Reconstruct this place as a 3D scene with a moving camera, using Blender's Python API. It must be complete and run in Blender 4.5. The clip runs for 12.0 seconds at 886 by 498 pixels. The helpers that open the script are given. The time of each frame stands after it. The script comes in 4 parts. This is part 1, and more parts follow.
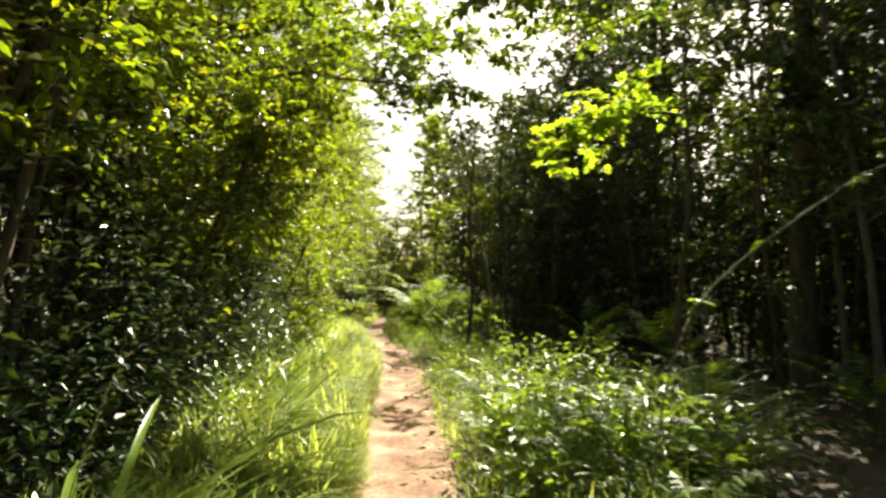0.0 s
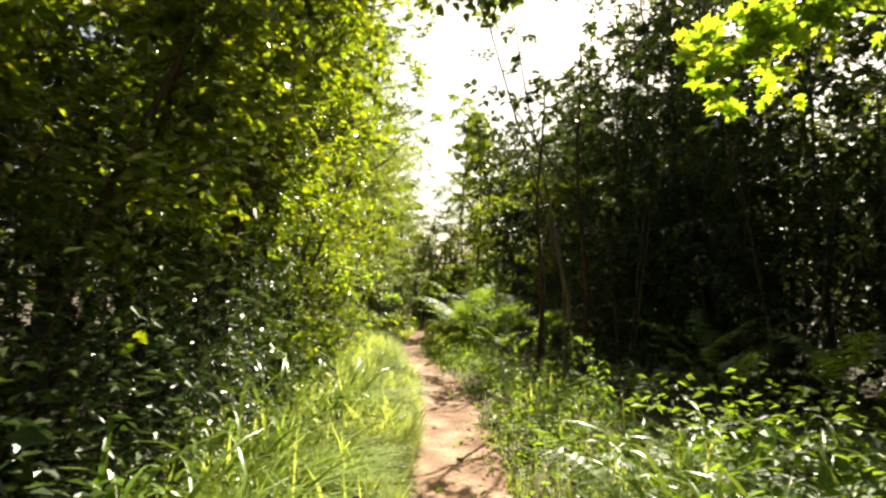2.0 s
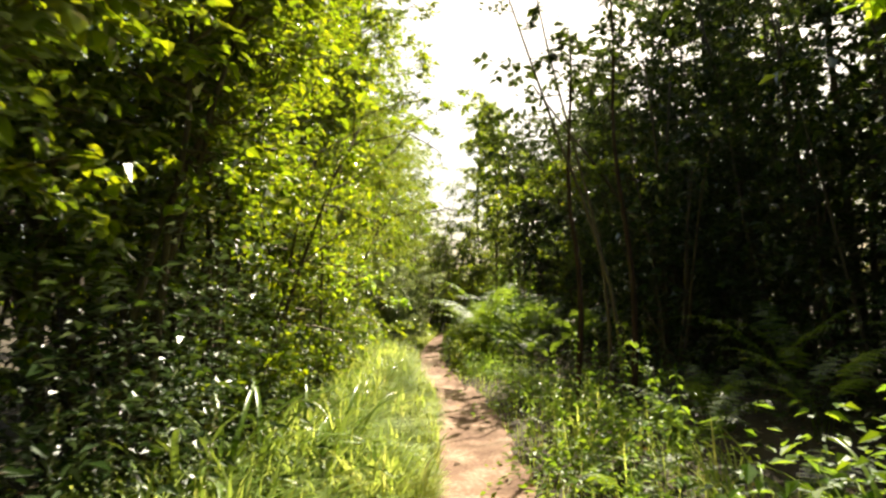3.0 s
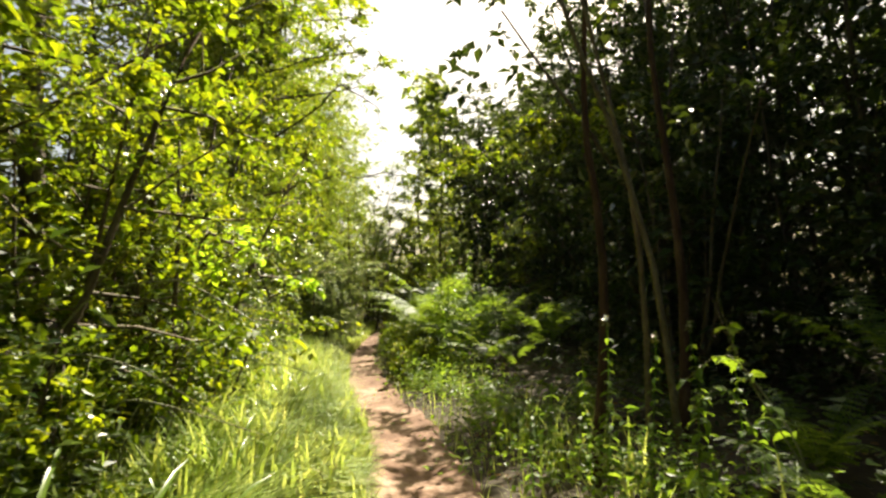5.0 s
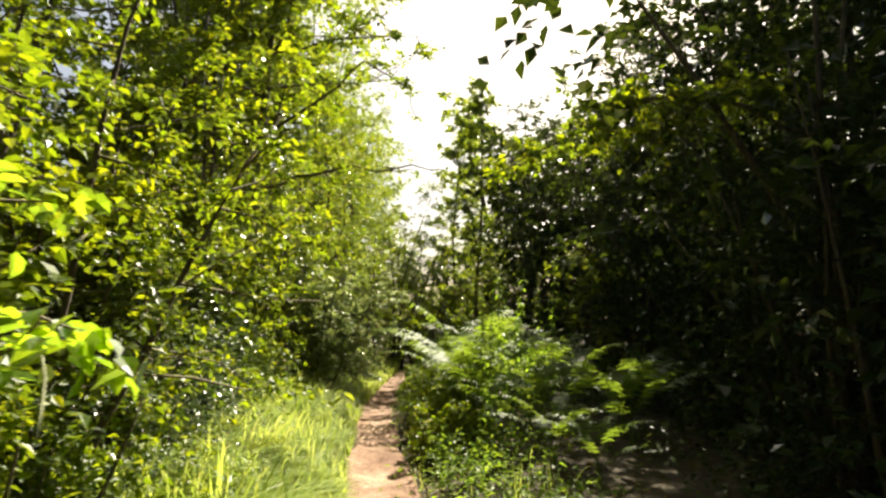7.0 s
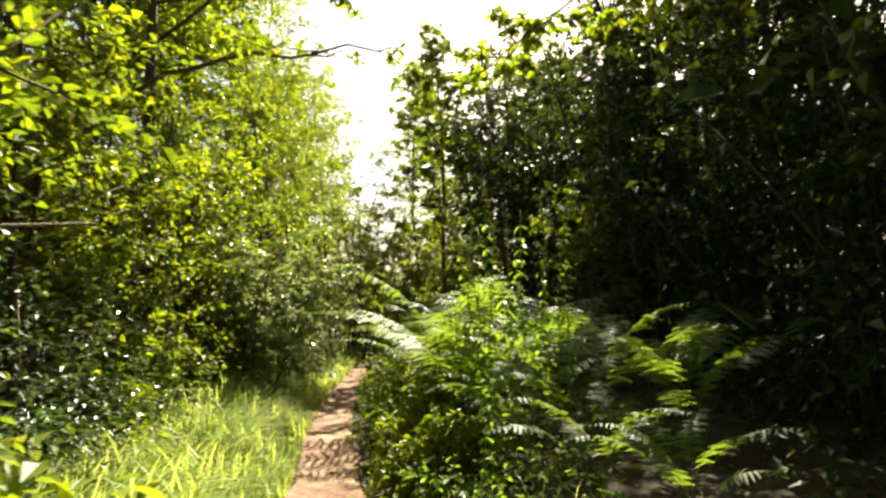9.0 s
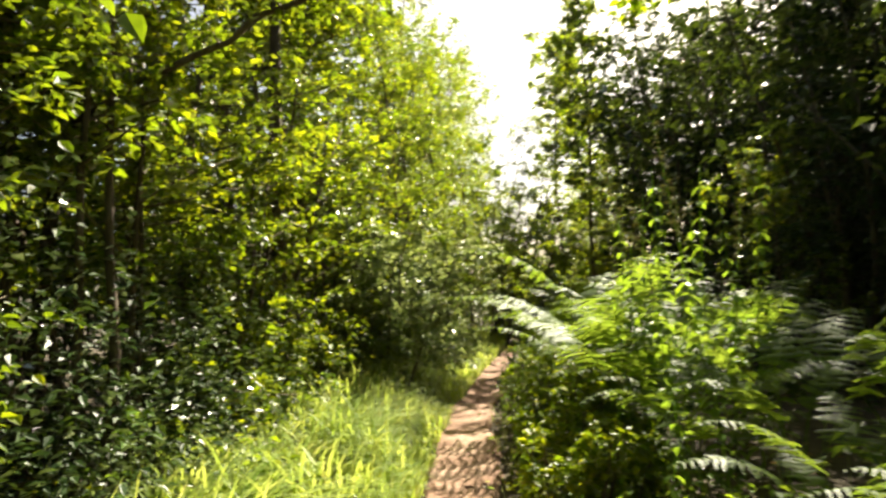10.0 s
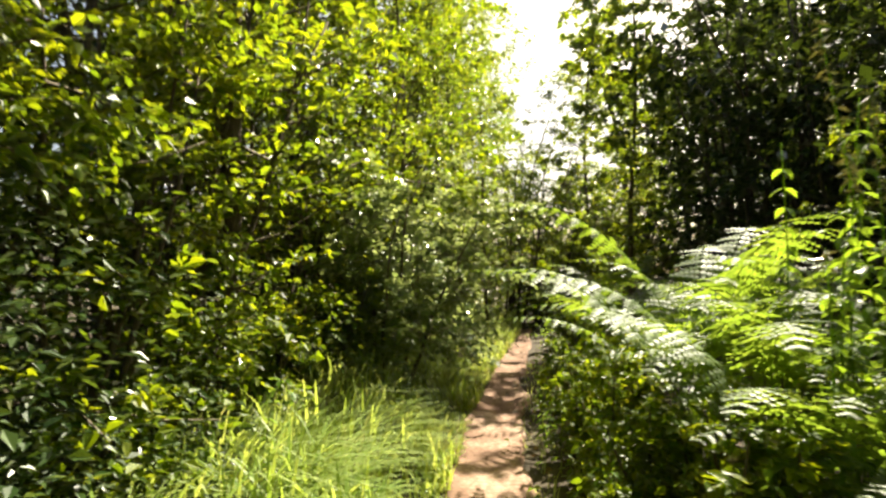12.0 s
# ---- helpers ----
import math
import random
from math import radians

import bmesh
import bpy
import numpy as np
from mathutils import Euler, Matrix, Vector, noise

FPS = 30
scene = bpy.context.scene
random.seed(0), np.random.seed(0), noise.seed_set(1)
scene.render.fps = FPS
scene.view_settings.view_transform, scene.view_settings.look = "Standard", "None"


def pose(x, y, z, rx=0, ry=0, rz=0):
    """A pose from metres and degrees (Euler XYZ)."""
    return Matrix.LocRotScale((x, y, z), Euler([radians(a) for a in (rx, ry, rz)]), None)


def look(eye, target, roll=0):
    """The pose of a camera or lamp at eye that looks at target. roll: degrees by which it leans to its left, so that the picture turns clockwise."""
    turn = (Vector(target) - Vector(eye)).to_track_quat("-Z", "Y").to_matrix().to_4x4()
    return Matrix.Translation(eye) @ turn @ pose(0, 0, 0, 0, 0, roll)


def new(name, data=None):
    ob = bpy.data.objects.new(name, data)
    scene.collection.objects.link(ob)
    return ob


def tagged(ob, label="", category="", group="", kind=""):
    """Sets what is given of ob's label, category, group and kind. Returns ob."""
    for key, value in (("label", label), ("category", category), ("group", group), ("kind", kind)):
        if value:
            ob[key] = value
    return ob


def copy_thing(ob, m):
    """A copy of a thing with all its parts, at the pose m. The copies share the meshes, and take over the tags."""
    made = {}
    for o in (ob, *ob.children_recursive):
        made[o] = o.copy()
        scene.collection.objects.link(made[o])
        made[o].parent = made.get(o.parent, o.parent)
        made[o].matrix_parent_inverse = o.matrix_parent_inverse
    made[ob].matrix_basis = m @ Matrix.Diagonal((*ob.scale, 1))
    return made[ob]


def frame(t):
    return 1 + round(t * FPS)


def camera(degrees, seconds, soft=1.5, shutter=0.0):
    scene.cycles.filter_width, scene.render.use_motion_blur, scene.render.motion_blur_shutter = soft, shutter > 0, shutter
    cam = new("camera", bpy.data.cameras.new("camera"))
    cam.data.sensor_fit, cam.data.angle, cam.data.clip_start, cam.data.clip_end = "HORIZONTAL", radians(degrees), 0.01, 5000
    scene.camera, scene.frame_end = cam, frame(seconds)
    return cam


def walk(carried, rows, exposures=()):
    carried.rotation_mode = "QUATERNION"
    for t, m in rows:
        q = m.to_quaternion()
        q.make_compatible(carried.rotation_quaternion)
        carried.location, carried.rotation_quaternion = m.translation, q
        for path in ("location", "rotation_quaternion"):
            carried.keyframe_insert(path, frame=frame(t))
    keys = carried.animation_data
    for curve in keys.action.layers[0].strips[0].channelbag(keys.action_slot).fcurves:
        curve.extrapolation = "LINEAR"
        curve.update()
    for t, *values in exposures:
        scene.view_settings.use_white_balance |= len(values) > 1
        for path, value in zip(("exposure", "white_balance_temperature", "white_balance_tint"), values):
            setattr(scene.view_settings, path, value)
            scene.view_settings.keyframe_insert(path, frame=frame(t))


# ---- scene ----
cam = camera(71.2, 12.0, soft=2.5, shutter=0.3)
METRES, EYE, TILT, LEAN, TURN = 15.2, 1.45, 3.5, 0.0, 0.0
ROWS = [
    (0.0, 0.0, 0.0, 0.0, 0.0, 0.0, -0.0),
    (0.5, -0.0027, 0.0451, -0.0007, 4.61, 0.18, 0.75),
    (1.0, -0.0129, 0.0854, -0.0029, 2.1, -0.01, -1.51),
    (1.5, -0.0145, 0.1298, -0.0081, 2.09, 0.2, 0.47),
    (2.0, -0.021, 0.1714, -0.0116, 3.32, 0.99, -0.1),
    (2.5, -0.0225, 0.2158, -0.0168, -0.3, -0.27, -0.76),
    (3.0, -0.0248, 0.2615, -0.0169, 4.94, 1.24, 2.59),
    (3.5, -0.0291, 0.3075, -0.0211, -1.81, 1.19, 1.67),
    (5.5, -0.0421, 0.4844, -0.0365, -0.73, 0.37, 1.93),
    (6.0, -0.0414, 0.5318, -0.0386, -3.2, 0.1, 0.29),
    (6.5, -0.0406, 0.5762, -0.0357, 4.16, 3.24, 1.51),
    (7.0, -0.0489, 0.6187, -0.0364, 2.04, 3.82, -0.73),
    (9.0, -0.0576, 0.7775, -0.052, -1.53, 2.18, 3.15),
    (9.5, -0.0573, 0.8118, -0.0512, -2.93, 2.12, -0.3),
    (10.0, -0.061, 0.8412, -0.0557, 11.73, 1.65, 4.03),
    (10.5, -0.0676, 0.8724, -0.0542, 15.05, 0.49, 4.45),
    (11.0, -0.0775, 0.9021, -0.0556, 14.43, 1.11, 2.81),
    (11.5, -0.083, 0.9436, -0.0591, 13.06, 1.42, 3.53),
    (12.0, -0.0987, 0.9825, -0.0632, 12.4, -0.83, 1.16),
]
walk(cam, [(t, pose(0, 0, EYE, TILT, LEAN, TURN) @ pose(METRES * x, METRES * y, METRES * z, 90 + pitch, roll, yaw)) for t, x, y, z, yaw, pitch, roll in ROWS],
     exposures=[(0.0, 1.95, 7350, 7), (1.5, 1.9, 7350, 7), (3.0, 1.78, 7350, 7), (5.5, 1.76, 7350, 7), (7.0, 1.72, 7350, 7), (9.0, 1.95, 7350, 7), (12.0, 2.05, 7350, 7)])

# ---- world, sun, exposure ----
SUN_AZ, SUN_EL = 19.0, 45.0          # degrees to the right of the way ahead (+y), and up
sky_world = bpy.data.worlds.new("sky")
scene.world = sky_world
sky_world.use_nodes = True
wn = sky_world.node_tree
sky = wn.nodes.new("ShaderNodeTexSky")
sky.sky_type = "NISHITA"
sky.sun_disc = False
sky.sun_elevation = radians(SUN_EL)
sky.sun_rotation = radians(SUN_AZ)
sky.air_density, sky.dust_density, sky.ozone_density = 1.0, 4.5, 1.0
wn.links.new(sky.outputs["Color"], wn.nodes["Background"].inputs["Color"])
wn.nodes["Background"].inputs["Strength"].default_value = 0.048
sun = new("sun", bpy.data.lights.new("sun", "SUN"))
sun.data.energy, sun.data.angle, sun.data.color = 5.0, radians(0.53), (1.0, 0.95, 0.85)
sun_dir = Vector((math.sin(radians(SUN_AZ)) * math.cos(radians(SUN_EL)), math.cos(radians(SUN_AZ)) * math.cos(radians(SUN_EL)), math.sin(radians(SUN_EL))))
sun.matrix_world = look(sun_dir * 40, (0, 0, 0))


# ---- materials ----
def nodes_of(name):
    m = bpy.data.materials.new(name)
    m.use_nodes = True
    m.node_tree.nodes.clear()
    return m, m.node_tree.nodes, m.node_tree.links


def ramp(n, links, source, stops):
    r = n.new("ShaderNodeValToRGB")
    els = r.color_ramp.elements
    while len(els) < len(stops):
        els.new(0.5)
    for e, (p, c) in zip(els, stops):
        e.position, e.color = p, (*c, 1)
    links.new(source, r.inputs["Fac"])
    return r.outputs["Color"]


def leaf_material(name, stops, shine_gain=1.0, gloss=0.5, rough=0.42, shine=0.5, blue=1.1):
    """A thin leaf: a matt face, light that shines through, and a waxy gloss. Colours vary leaf by leaf and, more slowly, from place to place."""
    m, n, k = nodes_of(name)
    geo = n.new("ShaderNodeNewGeometry")
    tex = n.new("ShaderNodeTexNoise")
    tex.inputs["Scale"].default_value = 1.3
    tex.inputs["Detail"].default_value = 2.0
    k.new(geo.outputs["Position"], tex.inputs["Vector"])
    fine = n.new("ShaderNodeTexNoise")
    fine.inputs["Scale"].default_value = 45.0
    k.new(geo.outputs["Position"], fine.inputs["Vector"])
    add = n.new("ShaderNodeMath")
    add.operation = "MULTIPLY_ADD"
    k.new(geo.outputs["Random Per Island"], add.inputs[0])
    add.inputs[1].default_value = 0.62
    sub = n.new("ShaderNodeMath")
    sub.operation = "MULTIPLY_ADD"
    k.new(tex.outputs["Fac"], sub.inputs[0])
    sub.inputs[1].default_value, sub.inputs[2].default_value = 0.7, -0.16
    k.new(sub.outputs[0], add.inputs[2])
    base = ramp(n, k, add.outputs[0], stops)
    vein = n.new("ShaderNodeMix")
    vein.data_type, vein.blend_type = "RGBA", "MULTIPLY"
    vein.inputs["Factor"].default_value = 0.5
    k.new(base, vein.inputs["A"])
    k.new(ramp(n, k, fine.outputs["Fac"], [(0.3, (0.55, 0.6, 0.5)), (0.75, (1.25, 1.2, 1.1))]), vein.inputs["B"])
    colour = vein.outputs["Result"]
    diff = n.new("ShaderNodeBsdfDiffuse")
    k.new(colour, diff.inputs["Color"])
    warm = n.new("ShaderNodeMix")
    warm.data_type, warm.blend_type = "RGBA", "MULTIPLY"
    warm.inputs["Factor"].default_value = 1.0
    k.new(colour, warm.inputs["A"])
    warm.inputs["B"].default_value = (3.6 * shine_gain, 3.0 * shine_gain, blue * shine_gain, 1)
    trans = n.new("ShaderNodeBsdfTranslucent")
    k.new(warm.outputs["Result"], trans.inputs["Color"])
    mix = n.new("ShaderNodeMixShader")
    mix.inputs["Fac"].default_value = shine
    k.new(diff.outputs[0], mix.inputs[1])
    k.new(trans.outputs[0], mix.inputs[2])
    glo = n.new("ShaderNodeBsdfGlossy")
    glo.inputs["Roughness"].default_value = rough
    fres = n.new("ShaderNodeFresnel")
    fres.inputs["IOR"].default_value = 1.42
    gain = n.new("ShaderNodeMath")
    gain.operation = "MULTIPLY"
    gain.inputs[1].default_value = gloss
    k.new(fres.outputs[0], gain.inputs[0])
    top = n.new("ShaderNodeMixShader")
    k.new(gain.outputs[0], top.inputs["Fac"])
    k.new(mix.outputs[0], top.inputs[1])
    k.new(glo.outputs[0], top.inputs[2])
    out = n.new("ShaderNodeOutputMaterial")
    k.new(top.outputs[0], out.inputs["Surface"])
    return m


def rough_material(name, stops, scale, fine_scale, bump=0.4, rough=0.9, stretch=(1, 1, 1)):
    """Bark, soil: two scales of noise in colour and relief."""
    m, n, k = nodes_of(name)
    tc = n.new("ShaderNodeTexCoord")
    mp = n.new("ShaderNodeMapping")
    mp.inputs["Scale"].default_value = stretch
    k.new(tc.outputs["Object"], mp.inputs["Vector"])
    big, small = n.new("ShaderNodeTexNoise"), n.new("ShaderNodeTexNoise")
    for tx, s in ((big, scale), (small, fine_scale)):
        tx.inputs["Scale"].default_value = s
        tx.inputs["Detail"].default_value = 6.0
        k.new(mp.outputs["Vector"], tx.inputs["Vector"])
    add = n.new("ShaderNodeMath")
    add.operation = "MULTIPLY_ADD"
    k.new(big.outputs["Fac"], add.inputs[0])
    add.inputs[1].default_value = 0.6
    half = n.new("ShaderNodeMath")
    half.operation = "MULTIPLY"
    k.new(small.outputs["Fac"], half.inputs[0])
    half.inputs[1].default_value = 0.4
    k.new(half.outputs[0], add.inputs[2])
    bsdf = n.new("ShaderNodeBsdfPrincipled")
    k.new(ramp(n, k, add.outputs[0], stops), bsdf.inputs["Base Color"])
    bsdf.inputs["Roughness"].default_value = rough
    bsdf.inputs["Specular IOR Level"].default_value = 0.25
    bp = n.new("ShaderNodeBump")
    bp.inputs["Strength"].default_value = bump
    bp.inputs["Distance"].default_value = 0.02
    k.new(add.outputs[0], bp.inputs["Height"])
    k.new(bp.outputs[0], bsdf.inputs["Normal"])
    out = n.new("ShaderNodeOutputMaterial")
    k.new(bsdf.outputs[0], out.inputs["Surface"])
    return m


M_HAZEL = leaf_material("hazel_leaf", [(0.05, (0.034, 0.068, 0.009)), (0.5, (0.078, 0.127, 0.012)), (0.95, (0.148, 0.182, 0.016))], 1.08, gloss=0.4, shine=0.52)
# green leaf with the wood's shade put into its colour
M_SHADED = leaf_material("shaded_leaf", [(0.05, (0.020, 0.038, 0.010)), (0.5, (0.036, 0.064, 0.014)), (0.95, (0.062, 0.094, 0.018))], 0.75, gloss=0.34, shine=0.30)
# hazel green taken darker, the thick canopy's shade mixed into the colour
M_CANOPY_SHADE = leaf_material("canopy_shade_leaf", [(0.05, (0.030, 0.062, 0.010)), (0.5, (0.058, 0.106, 0.014)), (0.95, (0.105, 0.150, 0.018))], 1.0, gloss=0.5, rough=0.35, shine=0.46)
M_MAPLE = leaf_material("maple_leaf", [(0.05, (0.060, 0.120, 0.020)), (0.5, (0.090, 0.160, 0.022)), (0.95, (0.150, 0.190, 0.030))], 1.35, gloss=0.35, shine=0.62)
M_GRASS = leaf_material("grass_blade", [(0.05, (0.100, 0.172, 0.032)), (0.45, (0.185, 0.265, 0.060)), (0.8, (0.270, 0.332, 0.105)), (1.0, (0.385, 0.385, 0.210))], 0.9, gloss=0.35, rough=0.42, shine=0.46, blue=2.1)
M_SEDGE = leaf_material("sedge_blade", [(0.05, (0.070, 0.130, 0.020)), (0.5, (0.115, 0.185, 0.030)), (0.95, (0.180, 0.235, 0.050))], 0.75, gloss=0.6, rough=0.3, shine=0.34, blue=1.8)
# glossy leaf darkened to paint the shade in the hedge's hollows
M_HOLLOW_SHADE = leaf_material("hollow_shade_leaf", [(0.05, (0.018, 0.040, 0.012)), (0.5, (0.035, 0.068, 0.018)), (0.95, (0.065, 0.105, 0.028))], 0.7, gloss=0.75, rough=0.32, shine=0.3)
M_PALE = leaf_material("willow_leaf", [(0.05, (0.090, 0.140, 0.050)), (0.5, (0.150, 0.215, 0.085)), (0.95, (0.230, 0.295, 0.140))], 0.75, gloss=0.4, rough=0.4, shine=0.42, blue=2.2)
# near-black leaf: deep shade painted as leaf colour
M_DEEP_SHADE = leaf_material("deep_shade_leaf", [(0.05, (0.016, 0.031, 0.010)), (0.5, (0.028, 0.049, 0.013)), (0.95, (0.048, 0.072, 0.018))], 0.65, gloss=0.3, shine=0.25)
M_FERN = leaf_material("bracken", [(0.05, (0.050, 0.095, 0.016)), (0.5, (0.080, 0.140, 0.024)), (0.95, (0.125, 0.180, 0.040))], 0.95, gloss=0.05, rough=0.5, shine=0.46, blue=1.6)
M_NETTLE = leaf_material("herb_leaf", [(0.05, (0.050, 0.105, 0.022)), (0.5, (0.080, 0.150, 0.028)), (0.95, (0.130, 0.200, 0.025))], 1.05, gloss=0.3)
M_DRY = leaf_material("dry_leaf", [(0.05, (0.10, 0.06, 0.03)), (0.5, (0.20, 0.13, 0.07)), (0.95, (0.32, 0.24, 0.14))], 0.4, gloss=0.3)
M_BARK = rough_material("bark", [(0.25, (0.035, 0.026, 0.018)), (0.5, (0.10, 0.075, 0.055)), (0.75, (0.20, 0.165, 0.13))], 3.0, 18.0, 0.9, 0.9, (6, 6, 1.2))
M_RED_BARK = rough_material("red_bark", [(0.3, (0.018, 0.010, 0.007)), (0.5, (0.055, 0.030, 0.019)), (0.7, (0.12, 0.075, 0.052))], 3.0, 20.0, 0.8, 0.85, (6, 6, 1.5))
M_TWIG = rough_material("twig_bark", [(0.25, (0.05, 0.04, 0.025)), (0.5, (0.13, 0.105, 0.07)), (0.75, (0.24, 0.20, 0.14))], 8.0, 40.0, 0.5, 0.8)
M_SOIL = rough_material("woodland_soil", [(0.3, (0.022, 0.016, 0.010)), (0.5, (0.050, 0.038, 0.022)), (0.7, (0.085, 0.070, 0.035))], 1.2, 14.0, 1.0, 0.95)
M_PATH = rough_material("trodden_earth", [(0.3, (0.085, 0.042, 0.026)), (0.5, (0.200, 0.118, 0.078)), (0.68, (0.40, 0.285, 0.210))], 2.2, 26.0, 0.9, 0.95)
M_STONE = rough_material("pebble", [(0.3, (0.20, 0.16, 0.13)), (0.5, (0.33, 0.28, 0.23)), (0.7, (0.46, 0.41, 0.35))], 9.0, 50.0, 0.5, 0.85)
M_STALK = leaf_material("pale_stalk", [(0.05, (0.13, 0.15, 0.07)), (0.5, (0.21, 0.22, 0.12)), (0.95, (0.30, 0.29, 0.19))], 0.22, gloss=0.35, shine=0.15)


# ---- mesh helpers ----
def mesh_of(name, verts, loops, sizes, material, smooth=False):
    """A mesh from arrays: vertices, vertex index of each corner, and corners a face."""
    me = bpy.data.meshes.new(name)
    verts = np.asarray(verts, dtype=np.float32)
    loops, sizes = np.asarray(loops, dtype=np.int32), np.asarray(sizes, dtype=np.int32)
    me.vertices.add(len(verts))
    me.vertices.foreach_set("co", verts.ravel())
    me.loops.add(len(loops))
    me.loops.foreach_set("vertex_index", loops)
    me.polygons.add(len(sizes))
    me.polygons.foreach_set("loop_start", np.concatenate(([0], np.cumsum(sizes)[:-1])).astype(np.int32))
    me.polygons.foreach_set("use_smooth", np.full(len(sizes), smooth))
    me.materials.append(material)
    me.update(calc_edges=True)
    return me


def unit(v):
    return v / np.maximum(np.linalg.norm(v, axis=-1, keepdims=True), 1e-9)


# outlines of a leaf: (along, across, up), a left and a right half round the midrib
LEAF_FINE = np.array([(0, 0, 0), (0.28, 0.46, 0.10), (0.68, 0.36, 0.08), (1, 0, -0.10), (0.68, -0.36, 0.08), (0.28, -0.46, 0.10), (0.5, 0, 0.0)])
FINE_FACES = ((0, 6, 1), (1, 6, 2), (2, 6, 3), (3, 6, 4), (4, 6, 5), (5, 6, 0))
LEAF_FOLD = LEAF_FINE[:6]
FOLD_FACES = ((0, 3, 1), (1, 3, 2), (0, 5, 3), (5, 4, 3))
LEAF_PLAIN = np.array([(0, 0, 0), (0.42, 0.44, 0.12), (1, 0, -0.06), (0.42, -0.44, 0.12)])
PLAIN_FACES = ((0, 2, 1), (0, 3, 2))
# a lobed leaf, five points
LOBED = np.array([(0, 0, 0), (0.02, 0.30, 0.05), (0.30, 0.55, 0.08), (0.38, 0.24, 0.05), (0.66, 0.46, 0.06), (0.66, 0.16, 0.03), (1, 0, -0.06),
                  (0.66, -0.16, 0.03), (0.66, -0.46, 0.06), (0.38, -0.24, 0.05), (0.30, -0.55, 0.08), (0.02, -0.30, 0.05), (0.4, 0, 0)])
LOBED_FACES = tuple((i, 12, (i + 1) % 12) for i in range(12))


def leaves_mesh(name, at, along, up, length, width, material, shape="fine"):
    """One mesh of many leaves: their feet, directions, upper sides, lengths and widths."""
    form, faces = {"fine": (LEAF_FINE, FINE_FACES), "fold": (LEAF_FOLD, FOLD_FACES), "plain": (LEAF_PLAIN, PLAIN_FACES), "lobed": (LOBED, LOBED_FACES)}[shape]
    a = unit(along)
    side = unit(np.cross(up, a))
    nrm = np.cross(a, side)
    n = len(at)
    f = form[None, :, :]
    v = at[:, None, :] + a[:, None, :] * (f[:, :, 0:1] * length[:, None, None]) + side[:, None, :] * (f[:, :, 1:2] * width[:, None, None]) + nrm[:, None, :] * (f[:, :, 2:3] * length[:, None, None])
    fc = np.array(faces, dtype=np.int32)
    loops = (fc[None] + (np.arange(n, dtype=np.int32) * len(form))[:, None, None]).ravel()
    return mesh_of(name, v.reshape(-1, 3), loops, np.full(n * len(fc), 3), material)


def tubes(name, lines, material, sides=6):
    """One mesh of tapered round stems: each line is (points, radii)."""
    vs, ls, ss, off = [], [], [], 0
    ang = np.linspace(0, 2 * np.pi, sides, endpoint=False)
    for pts, rad in lines:
        pts, rad = np.asarray(pts, float), np.asarray(rad, float)
        t = unit(np.gradient(pts, axis=0))
        ref = np.where(np.abs(t[:, 2:3]) > 0.9, np.array([[1.0, 0, 0]]), np.array([[0, 0, 1.0]]))
        u = unit(np.cross(t, ref))
        w = np.cross(t, u)
        ring = pts[:, None, :] + rad[:, None, None] * (np.cos(ang)[None, :, None] * u[:, None, :] + np.sin(ang)[None, :, None] * w[:, None, :])
        vs.append(ring.reshape(-1, 3))
        m = len(pts)
        i, j = np.meshgrid(np.arange(m - 1), np.arange(sides), indexing="ij")
        q = np.stack([i * sides + j, i * sides + (j + 1) % sides, (i + 1) * sides + (j + 1) % sides, (i + 1) * sides + j], -1).reshape(-1, 4) + off
        ls.append(q.ravel())
        ss.append(np.full(len(q), 4))
        ls.append(np.arange(sides) + off + (m - 1) * sides)
        ss.append(np.array([sides]))
        off += m * sides
    return mesh_of(name, np.concatenate(vs), np.concatenate(ls), np.concatenate(ss), material, True)


def part(name, mesh, parent, label=""):
    ob = new(name, mesh)
    ob.parent = parent
    return tagged(ob, label)


def stuff(name, mesh, parent, label=""):
    return tagged(part(name, mesh, parent, label), kind="stuff")


def thing(name, label, category, group="", kind=""):
    return tagged(new(name), label, category, group, kind)


def limb(rng, start, aim, length, n=7, wander=0.12, rise=0.0):
    """A wandering line from start towards aim, bending upwards by rise."""
    p, d = np.array(start, float), unit(np.array(aim, float))
    out = [p.copy()]
    for i in range(n - 1):
        d = unit(d + rng.normal(0, wander, 3) + np.array([0, 0, rise]))
        p = p + d * length / (n - 1)
        out.append(p.copy())
    return np.array(out)


def along_line(line, f):
    s = f * (len(line) - 1)
    i = int(min(s, len(line) - 2))
    return line[i] + (line[i + 1] - line[i]) * (s - i)


